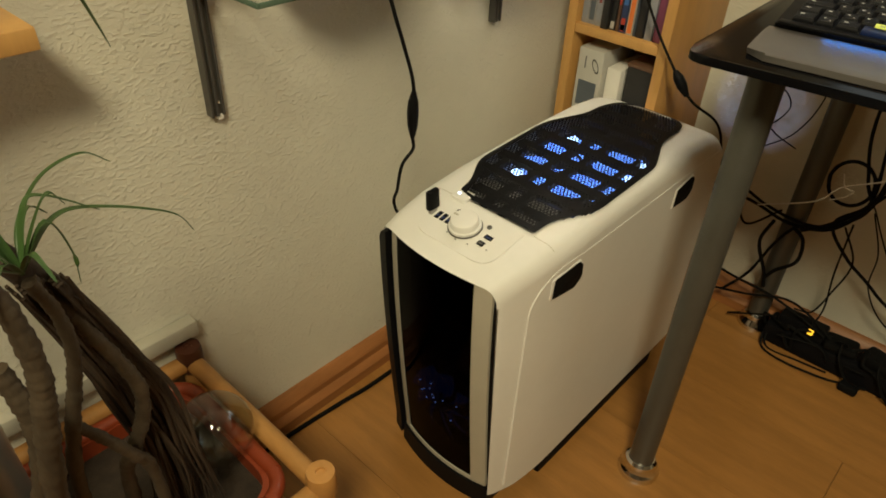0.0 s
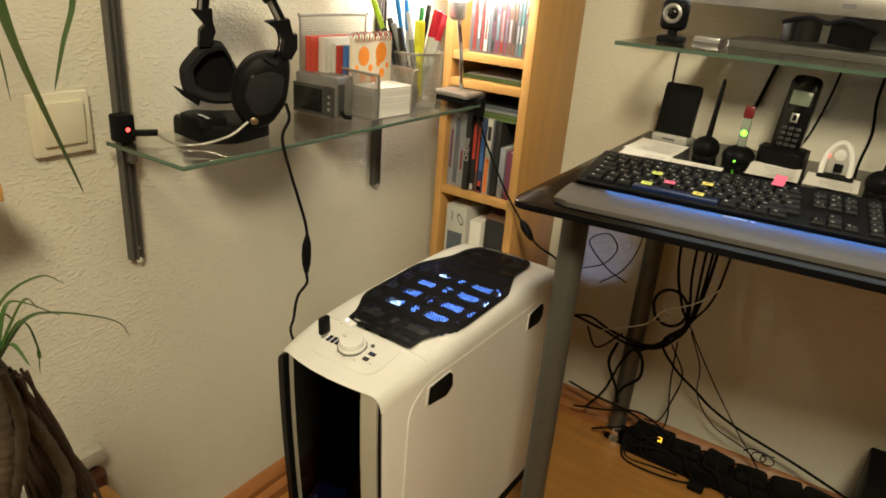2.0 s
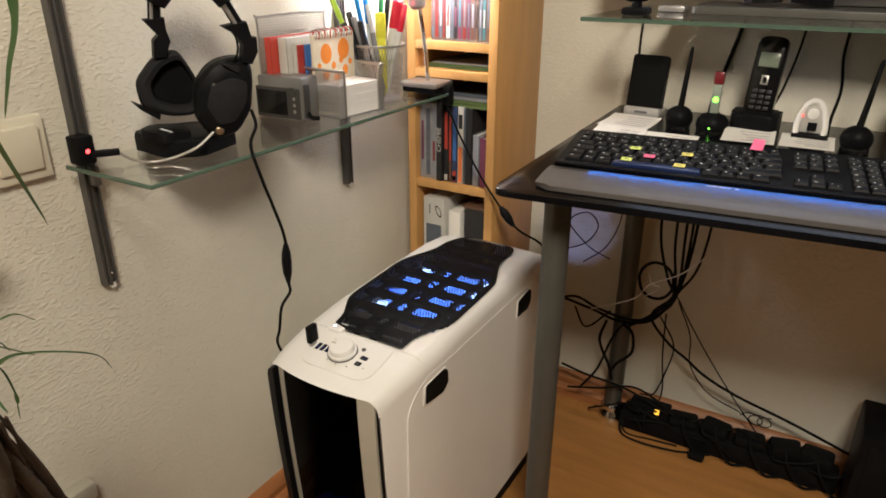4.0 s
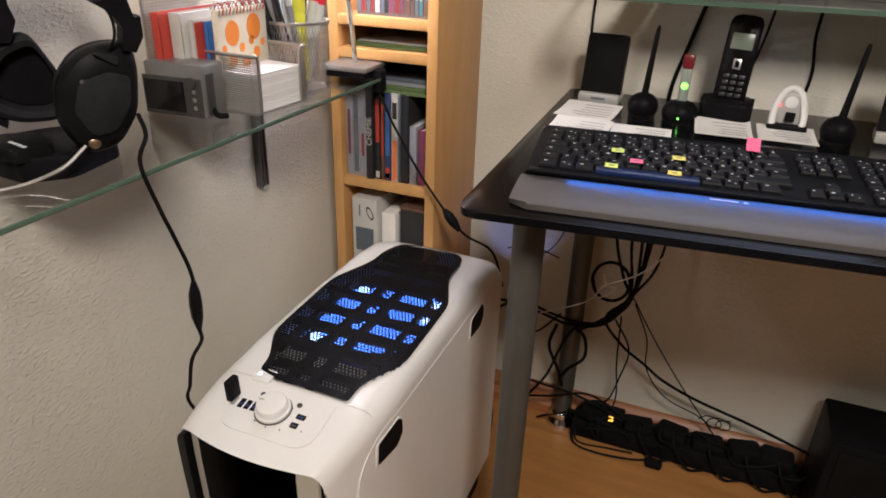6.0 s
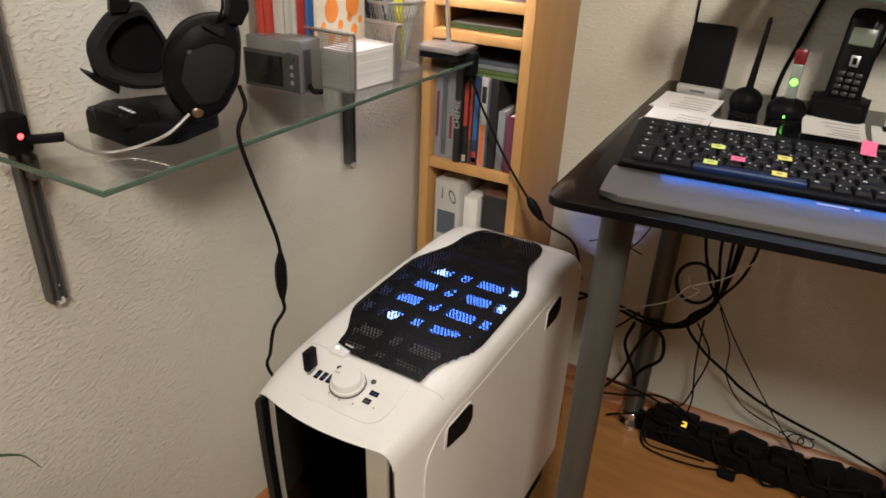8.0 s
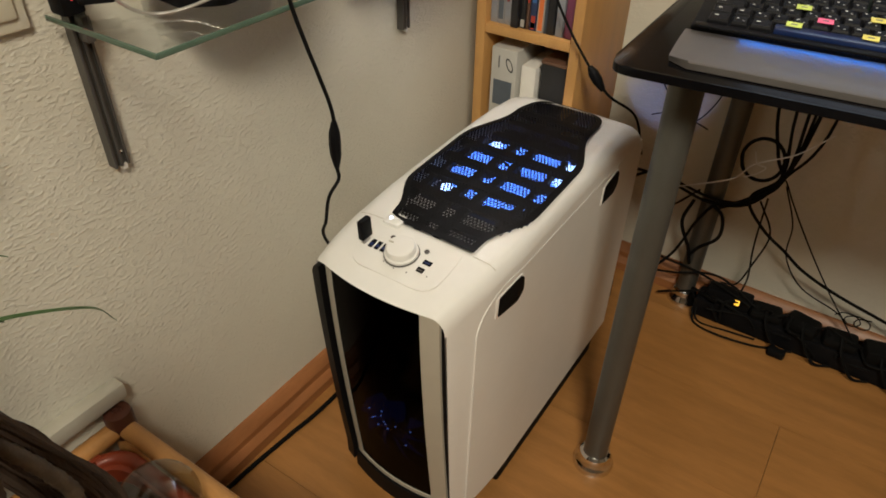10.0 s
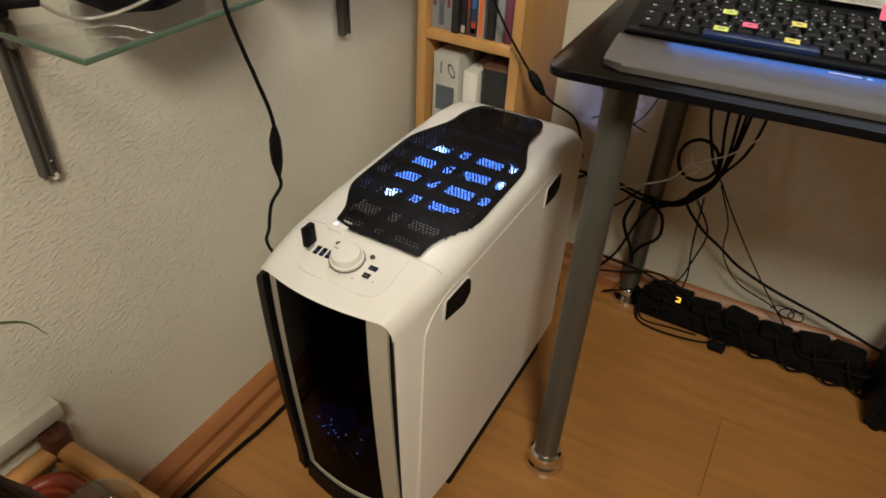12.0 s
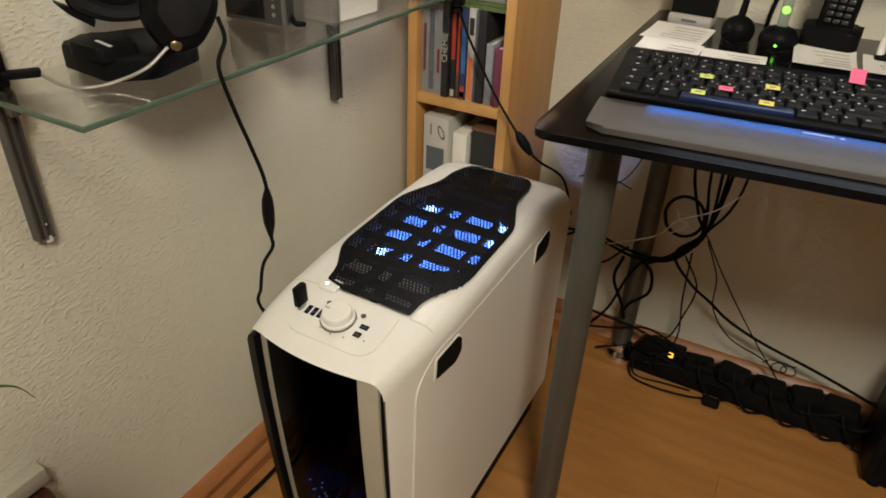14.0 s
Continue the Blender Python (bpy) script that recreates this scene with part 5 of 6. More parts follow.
# ---- things on the desk ----
DZ = 0.7352
for k, (x0, x1, y0, y1, turn) in enumerate(((1.722, 1.818, 1.050, 1.142, -3), (1.628, 1.702, 1.045, 1.133, -2), (1.633, 1.703, 0.957, 1.043, 3), (1.710, 1.802, 0.848, 0.930, 4), (1.727, 1.812, 0.760, 0.841, 2))):
    card = thing("note_card", "white handwritten index card lying on the desk", "note card", m=pose((x0 + x1) / 2, (y0 + y1) / 2, DZ, 0, -2.0, turn), group="cards behind the keyboard")
    a, b = (x1 - x0) / 2, (y1 - y0) / 2
    bm = sheet([[(-a + 2 * a * i / 6, -b + 2 * b * j / 6, 0.0025 + 0.004 * (abs(i - 3) / 3) ** 2 * (0.5 + 0.5 * (k % 2))) for j in range(7)] for i in range(7)], (0, 0, 0.0005))
    part("paper", bm, PAPER, card, world=False)
    for r in range(5):
        w = rng.uniform(0.5, 0.8)
        part("line_of_writing", box(-a * 0.6 + 2 * a * 0.15 * r, -a * 0.6 + 2 * a * 0.15 * r + 0.0010, -b * 0.8, -b * 0.8 + 2 * b * w * 0.8, 0.0030 + 0.004 * (abs(-0.6 + 0.3 * r)) ** 2 * (0.5 + 0.5 * (k % 2)), 0.0033 + 0.004 * (abs(-0.6 + 0.3 * r)) ** 2 * (0.5 + 0.5 * (k % 2))), INK, card, world=False)


PALE = material("silver_plastic", (0.48, 0.47, 0.45), 0.4, vary=0.05)


def speaker(x, y, turn):
    t = thing("desk_speaker", "flat black desktop speaker on a silver foot", "speaker", m=pose(x, y, DZ, 0, 0, turn), group="pair of desktop speakers")
    lean = pose(0, 0, 0.012, 0, 10, 0)
    body = rounded(rect(-0.034, 0.034, 0.0, 0.102), [0.002, 0.002, 0.007, 0.007])
    up = Matrix(((0, 0, 1, 0), (1, 0, 0, 0), (0, 1, 0, 0), (0, 0, 0, 1)))
    cab = part("cabinet", slab(body, 0, 0.014, 0.002, m=lean @ up), BLACK, t, world=False)
    part("grille", slab([(q[0] * 0.94, 0.003 + q[1] * 0.945) for q in body], -0.0015, 0.0005, m=lean @ up), RUBBER, cab, "fine black cloth grille", world=False)
    part("silver_foot", box(-0.010, 0.034, -0.035, 0.035, 0, 0.017, 0.004), PALE, t, "silver plastic foot", world=False)
    part("marking", box(-0.0106, -0.0098, -0.012, 0.012, 0.007, 0.011), INK, t, "plain dark marking", world=False)


speaker(1.846, 1.094, -4)
speaker(1.800, 0.648, -6)


def antenna(x, y, lean_y, lean_x):
    t = thing("antenna", "black rod antenna on a round magnetic base", "antenna", m=pose(x, y, DZ, 0, 0, 0), group="pair of rod antennas")
    part("base", lathe([(0.0, 0), (0.021, 0), (0.0235, 0.006), (0.0245, 0.014), (0.0225, 0.022), (0.017, 0.029), (0.010, 0.033), (0, 0.034)], None, 28), BLACK, t, world=False)
    part("rod", lathe([(0.0058, 0.0), (0.0052, 0.02), (0.0045, 0.05), (0.0035, 0.105), (0.0020, 0.112), (0, 0.113)], pose(0, 0, 0.026, lean_y, lean_x, 0), 14), RUBBER, t, "tapering black rod", world=False)


antenna(1.806, 1.016, 3, 2)
antenna(1.790, 0.732, 6, 8)

CAPRED = material("dark_red_plastic", (0.16, 0.012, 0.016), 0.3, vary=0.1)
us = thing("usb_light_stick", "clear USB stick glowing green in a round black dock", "usb stick", (1.802, 0.957, DZ))
part("dock", lathe([(0, 0), (0.026, 0), (0.028, 0.006), (0.027, 0.016), (0.020, 0.025), (0.010, 0.029), (0, 0.029)], pose(1.802, 0.957, DZ), 28), BLACK, us, "round black dock")
CLEARP = material("frosted_clear", (0.28, 0.32, 0.27), 0.25, vary=0.05, coat=0.3)
ustilt = pose(1.802, 0.957, DZ + 0.026, 0, 4, 0)
part("body", moved(box(-0.004, 0.004, -0.0075, 0.0075, 0, 0.052, 0.002), ustilt), CLEARP, us, "frosted clear body")
part("cap", moved(box(-0.005, 0.005, -0.0085, 0.0085, 0.052, 0.074, 0.003), ustilt), CAPRED, us, "dark red cap")
part("led", moved(lathe([(0.0055, 0), (0.004, 0.002), (0, 0.003)], pose(-0.0042, 0, 0.026, 0, -90, 0), 12), ustilt), GREEN_LED, us)
part("dock_led", lathe([(0.0022, 0), (0.0015, 0.0015), (0, 0.002)], pose(1.775, 0.957, DZ + 0.006, 0, -90, 0), 10), GREEN_LED, us)

PHONE_KEY = material("phone_key", (0.035, 0.035, 0.04), 0.35)
ph = thing("cordless_phone", "black cordless phone standing in its charging cradle", "phone", m=pose(1.832, 0.890, DZ, 0, 0, -3))
cradle = rounded(rect(-0.035, 0.03, -0.039, 0.039), [0.018, 0.01, 0.01, 0.018])
part("cradle", slab(cradle, 0, 0.034, 0.010, seg=4), BLACK, ph, "black charging cradle", world=False)
tilt = pose(0.004, 0, 0.014, 2, 10, 0)
hset = rounded(rect(-0.024, 0.024, 0, 0.145), [0.008, 0.008, 0.014, 0.014])
hand = part("handset", slab(hset, -0.004, 0.016, 0.006, m=tilt @ Matrix(((0, 0, -1, 0), (-1, 0, 0, 0), (0, 1, 0, 0), (0, 0, 0, 1))), seg=3), GLOSS, ph, "slim glossy black handset", world=False)
LCD = material("grey_lcd", (0.17, 0.20, 0.15), 0.25)
part("display", moved(box(-0.0168, -0.0158, -0.016, 0.016, 0.094, 0.118, 0.0004), tilt), LCD, hand, "grey-green display", world=False)
part("navigation_key", moved(box(-0.0172, -0.0158, -0.006, 0.006, 0.064, 0.080, 0.0006), tilt), SILVER, hand, "silver navigation key", world=False)
part("navigation_centre", moved(box(-0.0178, -0.017, -0.003, 0.003, 0.067, 0.077, 0.0004), tilt), GLOSS, hand, world=False)
for r in range(4):
    for c in range(3):
        part("key", moved(box(-0.0168, -0.0158, -0.016 + 0.0115 * c, -0.0075 + 0.0115 * c, 0.022 + 0.0095 * r, 0.0275 + 0.0095 * r, 0.0004), tilt), PHONE_KEY, hand, world=False)

wt = thing("headphone_clip", "white oval ring-shaped gadget with a small red light", "gadget", (1.802, 0.800, DZ))
part("ring", tube([(1.798, 0.822, DZ + 0.004), (1.801, 0.823, DZ + 0.024), (1.805, 0.819, DZ + 0.045), (1.808, 0.811, DZ + 0.059), (1.809, 0.801, DZ + 0.064), (1.808, 0.791, DZ + 0.059), (1.805, 0.784, DZ + 0.045), (1.801, 0.780, DZ + 0.024), (1.798, 0.781, DZ + 0.004)], 0.0052, seg=10), WHITE, wt, "white plastic ring")
part("body", box(1.803, 1.812, 0.783, 0.819, DZ + 0.010, DZ + 0.056, 0.004), PALE, wt, "pale grey inner plate")
part("dial", lathe([(0.009, 0), (0.009, 0.002), (0.006, 0.003), (0, 0.003)], pose(1.803, 0.801, DZ + 0.044, 0, -90, 0), 18), WHITE, wt)
part("foot", box(1.792, 1.815, 0.772, 0.828, DZ, DZ + 0.012, 0.004), BLACK, wt, "black foot")
part("button", box(1.7985, 1.801, 0.792, 0.806, DZ + 0.016, DZ + 0.030, 0.001), BLACK, wt)
part("led", lathe([(0.0015, 0), (0, 0.001)], pose(1.799, 0.816, DZ + 0.040, 0, -90, 0), 8), RED_LED, wt)

# ---- upper glass shelf over the desk ----
s2 = thing("glass_shelf", "clear glass wall shelf under the monitor", "glass shelf", (1.80, 0.70, 0.928))
g2 = [(1.582, 1.138), (1.660, 0.10), (XB - 0.004, 0.10), (XB - 0.004, 1.138)]
part("pane", slab(g2, 0.926, 0.932), GLASS, s2).visible_shadow = False
part("polished_edge", slab([(1.5805, 1.138), (1.6585, 0.10), (1.660, 0.10), (1.582, 1.138)], 0.926, 0.932), GLASS_EDGE, s2, "polished green glass edge")
part("polished_edge", slab([(1.582, 1.138), (XB - 0.004, 1.138), (XB - 0.004, 1.1395), (1.582, 1.1395)], 0.926, 0.932), GLASS_EDGE, s2)
for by in (1.045, 0.25):
    part("bracket", box(1.74, XB - 0.001, by - 0.022, by + 0.022, 0.918, 0.9255, 0.002), SILVER, s2, "flat silver shelf bracket")
    part("clip", box(1.76, 1.80, by - 0.022, by + 0.022, 0.9325, 0.942, 0.002), SILVER, s2)
mo = thing("monitor", "silver-framed computer monitor switched on", "monitor", (1.83, 0.86, 0.933))
part("base_plate", slab(rounded(rect(1.742, 1.925, 0.56, 1.010), 0.012), 0.9325, 0.944, 0.002), LEG, mo, "flat grey base plate")
part("neck", box(1.86, 1.90, 0.70, 0.86, 0.944, 1.12, 0.006), RAIL, mo)
part("housing", box(1.803, 1.845, 0.560, 1.172, 0.994, 1.385, 0.006), RAIL, mo)
part("lower_bezel", box(1.797, 1.803, 0.560, 1.172, 0.994, 1.029, 0.002), SILVER, mo, "silver lower bezel")
part("upper_bezel", box(1.797, 1.803, 0.560, 1.172, 1.370, 1.385, 0.002), SILVER, mo)
for y in (0.560, 1.160):
    part("side_bezel", box(1.797, 1.803, y, y + 0.012, 1.0292, 1.3698, 0.001), GLOSS, mo)
part("screen", box(1.799, 1.8029, 0.5722, 1.1598, 1.0292, 1.3698), SCREEN, mo, "bright bluish-white screen")
part("marking", box(1.7965, 1.797, 0.84, 0.86, 1.006, 1.013), INK, mo)
wc = thing("webcam", "small black webcam on a clip foot", "webcam", (1.665, 1.078, 0.9322))
part("foot", box(1.650, 1.690, 1.058, 1.098, 0.9322, 0.944, 0.004), BLACK, wc)
part("head", box(1.655, 1.682, 1.058, 1.100, 0.952, 1.000, 0.010, seg=3), BLACK, wc)
part("hinge", lathe([(0.008, 0), (0.008, 0.012), (0, 0.012)], pose(1.668, 1.078, 0.942), 14), BLACK, wc)
part("lens_ring", lathe([(0.015, 0), (0.015, 0.003), (0.012, 0.004), (0.011, 0.001), (0, 0.001)], pose(1.655, 1.079, 0.978, 0, -90, 0), 24), SILVER, wc, "grey lens ring")
part("lens", lathe([(0.009, 0), (0.006, 0.003), (0, 0.004)], pose(1.654, 1.079, 0.978, 0, -90, 0), 20), GLOSS, wc)
gl = thing("dark_glasses", "dark wraparound glasses lying folded", "glasses", (1.79, 0.87, 0.9445))
for s in (-1, 1):
    bm = sheet([[(1.785 + 0.018 * (i / 6) ** 2, 0.872 + s * (0.006 + 0.060 * i / 6), 0.946 + (0.040 - 0.010 * (i / 6) ** 2) * j / 4 + 0.006 * (1 - i / 6) * (1 - j / 4)) for j in range(5)] for i in range(7)], (-0.002, 0, 0))
    part("lens", bm, GLOSS, gl, "dark glossy lens")
    part("temple", tube([(1.803, 0.872 + s * 0.066, 0.978), (1.83, 0.872 + s * 0.066, 0.972), (1.86, 0.872 + s * 0.04, 0.952)], 0.0035, seg=6), BLACK, gl)
part("brow", tube([(1.803, 0.938, 0.978), (1.786, 0.90, 0.988), (1.784, 0.872, 0.982), (1.786, 0.845, 0.988), (1.803, 0.806, 0.978)], 0.004, seg=6), BLACK, gl)

# ---- cables ----


def cable(label, pts, r=0.0022, mat=None, name="cable"):
    t = thing(name, label, "cable", pts[0], group="cables under and behind the desk")
    part("cord", tube(pts, r, seg=7), mat or RUBBER, t)
    return t


WX = XB - 0.006
for pts, r in (([(WX, 1.135, 0.925), (WX, 1.137, 0.85), (WX, 1.132, 0.75), (WX, 1.13, 0.60)], 0.0022),
               ([(WX, 0.945, 0.925), (WX, 0.968, 0.83), (WX, 0.985, 0.75), (WX, 0.985, 0.65)], 0.0036),
               ([(WX, 0.842, 0.925), (WX, 0.852, 0.85), (WX, 0.868, 0.78), (WX - 0.04, 0.885, 0.742)], 0.0022),
               ([(WX, 0.775, 0.925), (WX, 0.778, 0.86), (WX, 0.770, 0.80), (WX, 0.776, 0.74), (WX, 0.776, 0.65)], 0.0026)):
    cable("black cable hanging down the wall behind the desk", pts, r)
BK = "black cable hanging in a bundle under the desk"
for pts, r in (([(1.90, 1.04, 0.71), (1.88, 1.035, 0.50), (1.875, 1.008, 0.40), (1.875, 0.99, 0.355), (1.88, 1.03, 0.285), (1.88, 1.10, 0.265), (1.87, 1.17, 0.285), (1.85, 1.26, 0.30), (1.72, 1.29, 0.29)], 0.0030),
               ([(1.91, 1.01, 0.71), (1.89, 1.005, 0.48), (1.88, 0.99, 0.37), (1.88, 1.02, 0.30), (1.88, 1.08, 0.275), (1.87, 1.15, 0.29), (1.85, 1.20, 0.315), (1.75, 1.24, 0.33)], 0.0028),
               ([(1.91, 0.98, 0.71), (1.89, 0.975, 0.47), (1.88, 0.988, 0.36), (1.88, 1.04, 0.29), (1.88, 1.085, 0.262), (1.875, 1.11, 0.215), (1.875, 1.135, 0.13), (1.87, 1.17, 0.07)], 0.0028),
               ([(1.91, 0.965, 0.71), (1.89, 0.968, 0.48), (1.885, 0.985, 0.36), (1.885, 1.01, 0.31), (1.885, 1.07, 0.262), (1.885, 1.075, 0.262)], 0.0035),
               ([(1.90, 0.99, 0.72), (1.88, 0.985, 0.50), (1.875, 0.985, 0.37), (1.88, 1.03, 0.30), (1.88, 0.99, 0.245), (1.88, 0.94, 0.212), (1.88, 0.90, 0.185), (1.885, 0.83, 0.155), (1.89, 0.72, 0.125), (1.89, 0.60, 0.09)], 0.0030),
               ([(1.89, 0.93, 0.71), (1.88, 0.945, 0.46), (1.88, 0.98, 0.37), (1.88, 0.995, 0.35)], 0.0026),
               ([(1.90, 1.02, 0.70), (1.88, 0.995, 0.40), (1.88, 0.975, 0.345), (1.885, 0.915, 0.25), (1.89, 0.85, 0.16), (1.89, 0.80, 0.10), (1.88, 0.77, 0.07)], 0.0014),
               ([(1.88, 0.978, 0.345), (1.885, 0.945, 0.27), (1.885, 0.935, 0.20), (1.89, 0.89, 0.14), (1.89, 0.82, 0.115), (1.89, 0.79, 0.095)], 0.0014),
               ([(1.88, 1.0, 0.31), (1.885, 0.995, 0.20), (1.885, 0.985, 0.12), (1.87, 0.99, 0.075)], 0.0018),
               ([(1.88, 1.01, 0.30), (1.885, 0.975, 0.235), (1.885, 0.985, 0.16), (1.87, 1.0, 0.11), (1.87, 1.03, 0.10)], 0.0018),
               ([(1.88, 1.09, 0.262), (1.875, 1.065, 0.245), (1.87, 1.060, 0.20), (1.875, 1.09, 0.16), (1.88, 1.105, 0.13)], 0.0035),
               ([(1.875, 1.125, 0.262), (1.87, 1.135, 0.21), (1.875, 1.11, 0.15), (1.88, 1.10, 0.11)], 0.0035),
               ([(1.86, 1.27, 0.315), (1.85, 1.255, 0.29), (1.80, 1.245, 0.27), (1.78, 1.25, 0.18), (1.80, 1.255, 0.06)], 0.0018),
               ([(1.87, 1.20, 0.28), (1.87, 1.17, 0.235), (1.88, 1.12, 0.285)], 0.0022),
               ([(1.90, 1.25, 0.40), (1.905, 1.20, 0.425), (1.905, 1.175, 0.47), (1.90, 1.20, 0.50), (1.90, 1.24, 0.47), (1.90, 1.19, 0.42), (1.90, 1.14, 0.40)], 0.0013),
               ([(1.91, 1.13, 0.70), (1.91, 1.125, 0.52), (1.905, 1.15, 0.43), (1.90, 1.20, 0.38)], 0.0013),
               ([(1.87, 1.22, 0.12), (1.87, 1.16, 0.11), (1.87, 1.08, 0.105), (1.87, 1.02, 0.09), (1.86, 0.96, 0.075)], 0.0026),
               ([(1.87, 1.20, 0.06), (1.86, 1.12, 0.09), (1.865, 1.05, 0.115), (1.87, 1.00, 0.10), (1.87, 0.95, 0.07)], 0.0024)):
    cable(BK, pts, r)
for pts, r in (([(1.86, 1.065, 0.02), (1.835, 1.05, 0.004), (1.825, 1.00, 0.004), (1.835, 0.93, 0.004), (1.85, 0.89, 0.006)], 0.0024),
               ([(1.87, 1.06, 0.03), (1.845, 1.045, 0.003), (1.85, 0.98, 0.003), (1.855, 0.93, 0.004)], 0.002)):
    cable("thin black cable lying on the laminate floor", pts, r)
loop = [(1.878, 1.030 + 0.036 * math.cos(a), 0.383 + 0.042 * math.sin(a)) for a in (k * math.pi / 5 - 0.6 for k in range(12))]
cable("coiled loop of thick black cable tied up under the desk", loop, 0.0033)
cable("loose curl of thin black cable above the power strip", [(1.885, 0.80 + 0.018 * math.cos(k * 1.1) - 0.003 * k, 0.112 + 0.013 * math.sin(k * 1.1)) for k in range(14)], 0.0012)
cable("thin white string tying the cables together", [(1.86, 1.16, 0.288), (1.865, 1.07, 0.335), (1.868, 1.04, 0.375), (1.868, 0.98, 0.415), (1.87, 0.935, 0.465)], 0.0013, WHITE)
cable("thin white string tying the cables together", [(1.868, 1.045, 0.40), (1.868, 1.036, 0.378), (1.868, 1.02, 0.375), (1.868, 1.03, 0.36), (1.868, 1.05, 0.345)], 0.0012, WHITE)
cable("black power cable lying along the skirting board", [(1.60, 1.545, 0.005), (1.249, 1.538, 0.005), (1.142, 1.545, 0.005), (1.029, 1.553, 0.005), (0.85, 1.556, 0.005), (0.60, 1.55, 0.005)], 0.0042)

ps = thing("power_strip", "black multi-socket power strip with a lit amber switch", "power strip", (1.885, 0.85, 0))
part("housing", box(1.862, 1.915, 0.615, 1.066, 0.0, 0.046, 0.006), BLACK, ps)
part("switch_block", moved(box(-0.018, 0.018, -0.045, 0.045, 0, 0.030, 0.005), pose(1.888, 1.005, 0.045)), BLACK, ps)
part("switch", box(1.8665, 1.870, 0.981, 0.991, 0.060, 0.072, 0.001), AMBER_LED, ps, "lit amber rocker switch")
for k, yy in enumerate((0.93, 0.86, 0.79, 0.72, 0.66)):
    pl = thing("plug_adapter", "black mains plug adapter sitting in the power strip", "plug adapter", (1.888, yy, 0.046), group="adapters in the power strip")
    part("body", moved(box(-0.024, 0.022, -0.031, 0.031, 0, (0.020, 0.026, 0.022, 0.030, 0.032)[k], 0.008), pose(1.888, yy, 0.0462, 0, 0, (8, -12, 5, 15, -6)[k])), RUBBER, pl)
    part("lead", tube([(1.875, yy, 0.075), (1.850, yy - 0.01, 0.05), (1.845, yy - 0.04, 0.012), (1.86, yy - 0.07, 0.006)], 0.0028), RUBBER, pl)
for k in range(10):
    yy = 0.62 + 0.045 * k
    pts = [(1.862 + rng.uniform(-0.018, 0.03), yy + 0.03 * j + rng.uniform(-0.03, 0.03), max(0.006, 0.062 + rng.uniform(-0.045, 0.022))) for j in range(5)]
    cable("short black lead tangled over the power strip", pts, rng.choice((0.0020, 0.0026, 0.0032)))
ft = thing("ferrite_plug", "small black cable plug lying on the floor", "plug", (1.835, 0.885, 0))
part("body", box(1.826, 0 + 1.846, 0.868, 0.902, 0.0005, 0.018, 0.005), RUBBER, ft)
sb = thing("subwoofer", "black box-shaped subwoofer standing under the desk", "subwoofer", (1.80, 0.45, 0))
part("cabinet", box(1.775, 1.915, 0.330, 0.608, 0.008, 0.216, 0.006), BLACK, sb)
part("grille", box(1.7715, 1.775, 0.345, 0.593, 0.03, 0.200, 0.002), RUBBER, sb)
for fx, fy in ((1.79, 0.35), (1.79, 0.585), (1.895, 0.35), (1.895, 0.585)):
    part("foot", lathe([(0.012, 0), (0.012, 0.009), (0, 0.009)], pose(fx, fy, 0), 14), RUBBER, sb)
so = thing("socket_adapter", "small dark plug by the floor behind the computer", "plug", (1.79, 1.25, 0))
part("body", box(1.765, 1.815, 1.228, 1.275, 0.0, 0.055, 0.006), RUBBER, so)

# ---- light switch and board on the wall ----
sw = thing("light_switch", "cream rocker light switch with a square frame", "light switch", (0.932, YL, 0.805))
part("frame", box(0.899, 0.974, YL - 0.009, YL, 0.765, 0.842, 0.003), SWITCH, sw, "cream square frame")
part("rocker", moved(box(-0.026, 0.026, -0.004, 0.004, -0.027, 0.027, 0.002), pose(0.9365, YL - 0.011, 0.805, 3, 0, 0)), SWITCH, sw, "cream rocker")
wb = thing("wooden_board", "light wooden shelf board fixed to the wall", "shelf board", (0.6, 1.54, 0.76))
part("board", box(0.30, 0.820, 1.497, YL - 0.001, 0.752, 0.772, 0.002), BEECH, wb)
dc = thing("cable_duct", "white plastic cable duct along the wall", "cable duct", (0.75, YL, 0.31))
# white duct takes the darker cream to imitate the shadow it lies in
part("duct", box(0.50, 0.926, YL - 0.022, YL - 0.001, 0.300, 0.325, 0.003), CREAM, dc)

# ---- plant in its stand ----
st = thing("plant_stand", "cane plant stand with dark wooden corner caps", "plant stand", (0.70, 1.43, 0))
PX0, PX1, PY0, PY1 = 0.46, 0.905, 1.284, 1.574
for z in (0.262, 0.10):
    for a, b in (((PX0, PY0), (PX1, PY0)), ((PX1, PY0), (PX1, PY1)), ((PX1, PY1), (PX0, PY1)), ((PX0, PY1), (PX0, PY0))):
        part("rail", tube([(*a, z), ((a[0] + b[0]) / 2, (a[1] + b[1]) / 2, z + 0.001), (*b, z)], 0.0125, seg=14), CANE, st, "varnished cane rail")
for k, (x, y) in enumerate(((PX0, PY0), (PX1, PY0), (PX1, PY1), (PX0, PY1))):
    post = part("post", lathe([(0.014, 0), (0.014, 0.272), (0, 0.272)], pose(x, y, 0), 16), CANE, st)
    part("cap", lathe([(0.0155, 0.248), (0.018, 0.254), (0.018, 0.284), (0.0165, 0.290), (0.006, 0.291), (0.005, 0.288), (0, 0.288)], pose(x, y, 0), 20), DARKWOOD if y > 1.5 else CANE, post, "dark turned wooden cap")
tr = thing("planter", "orange plastic planter box filled with soil", "planter", (0.68, 1.435, 0.115))
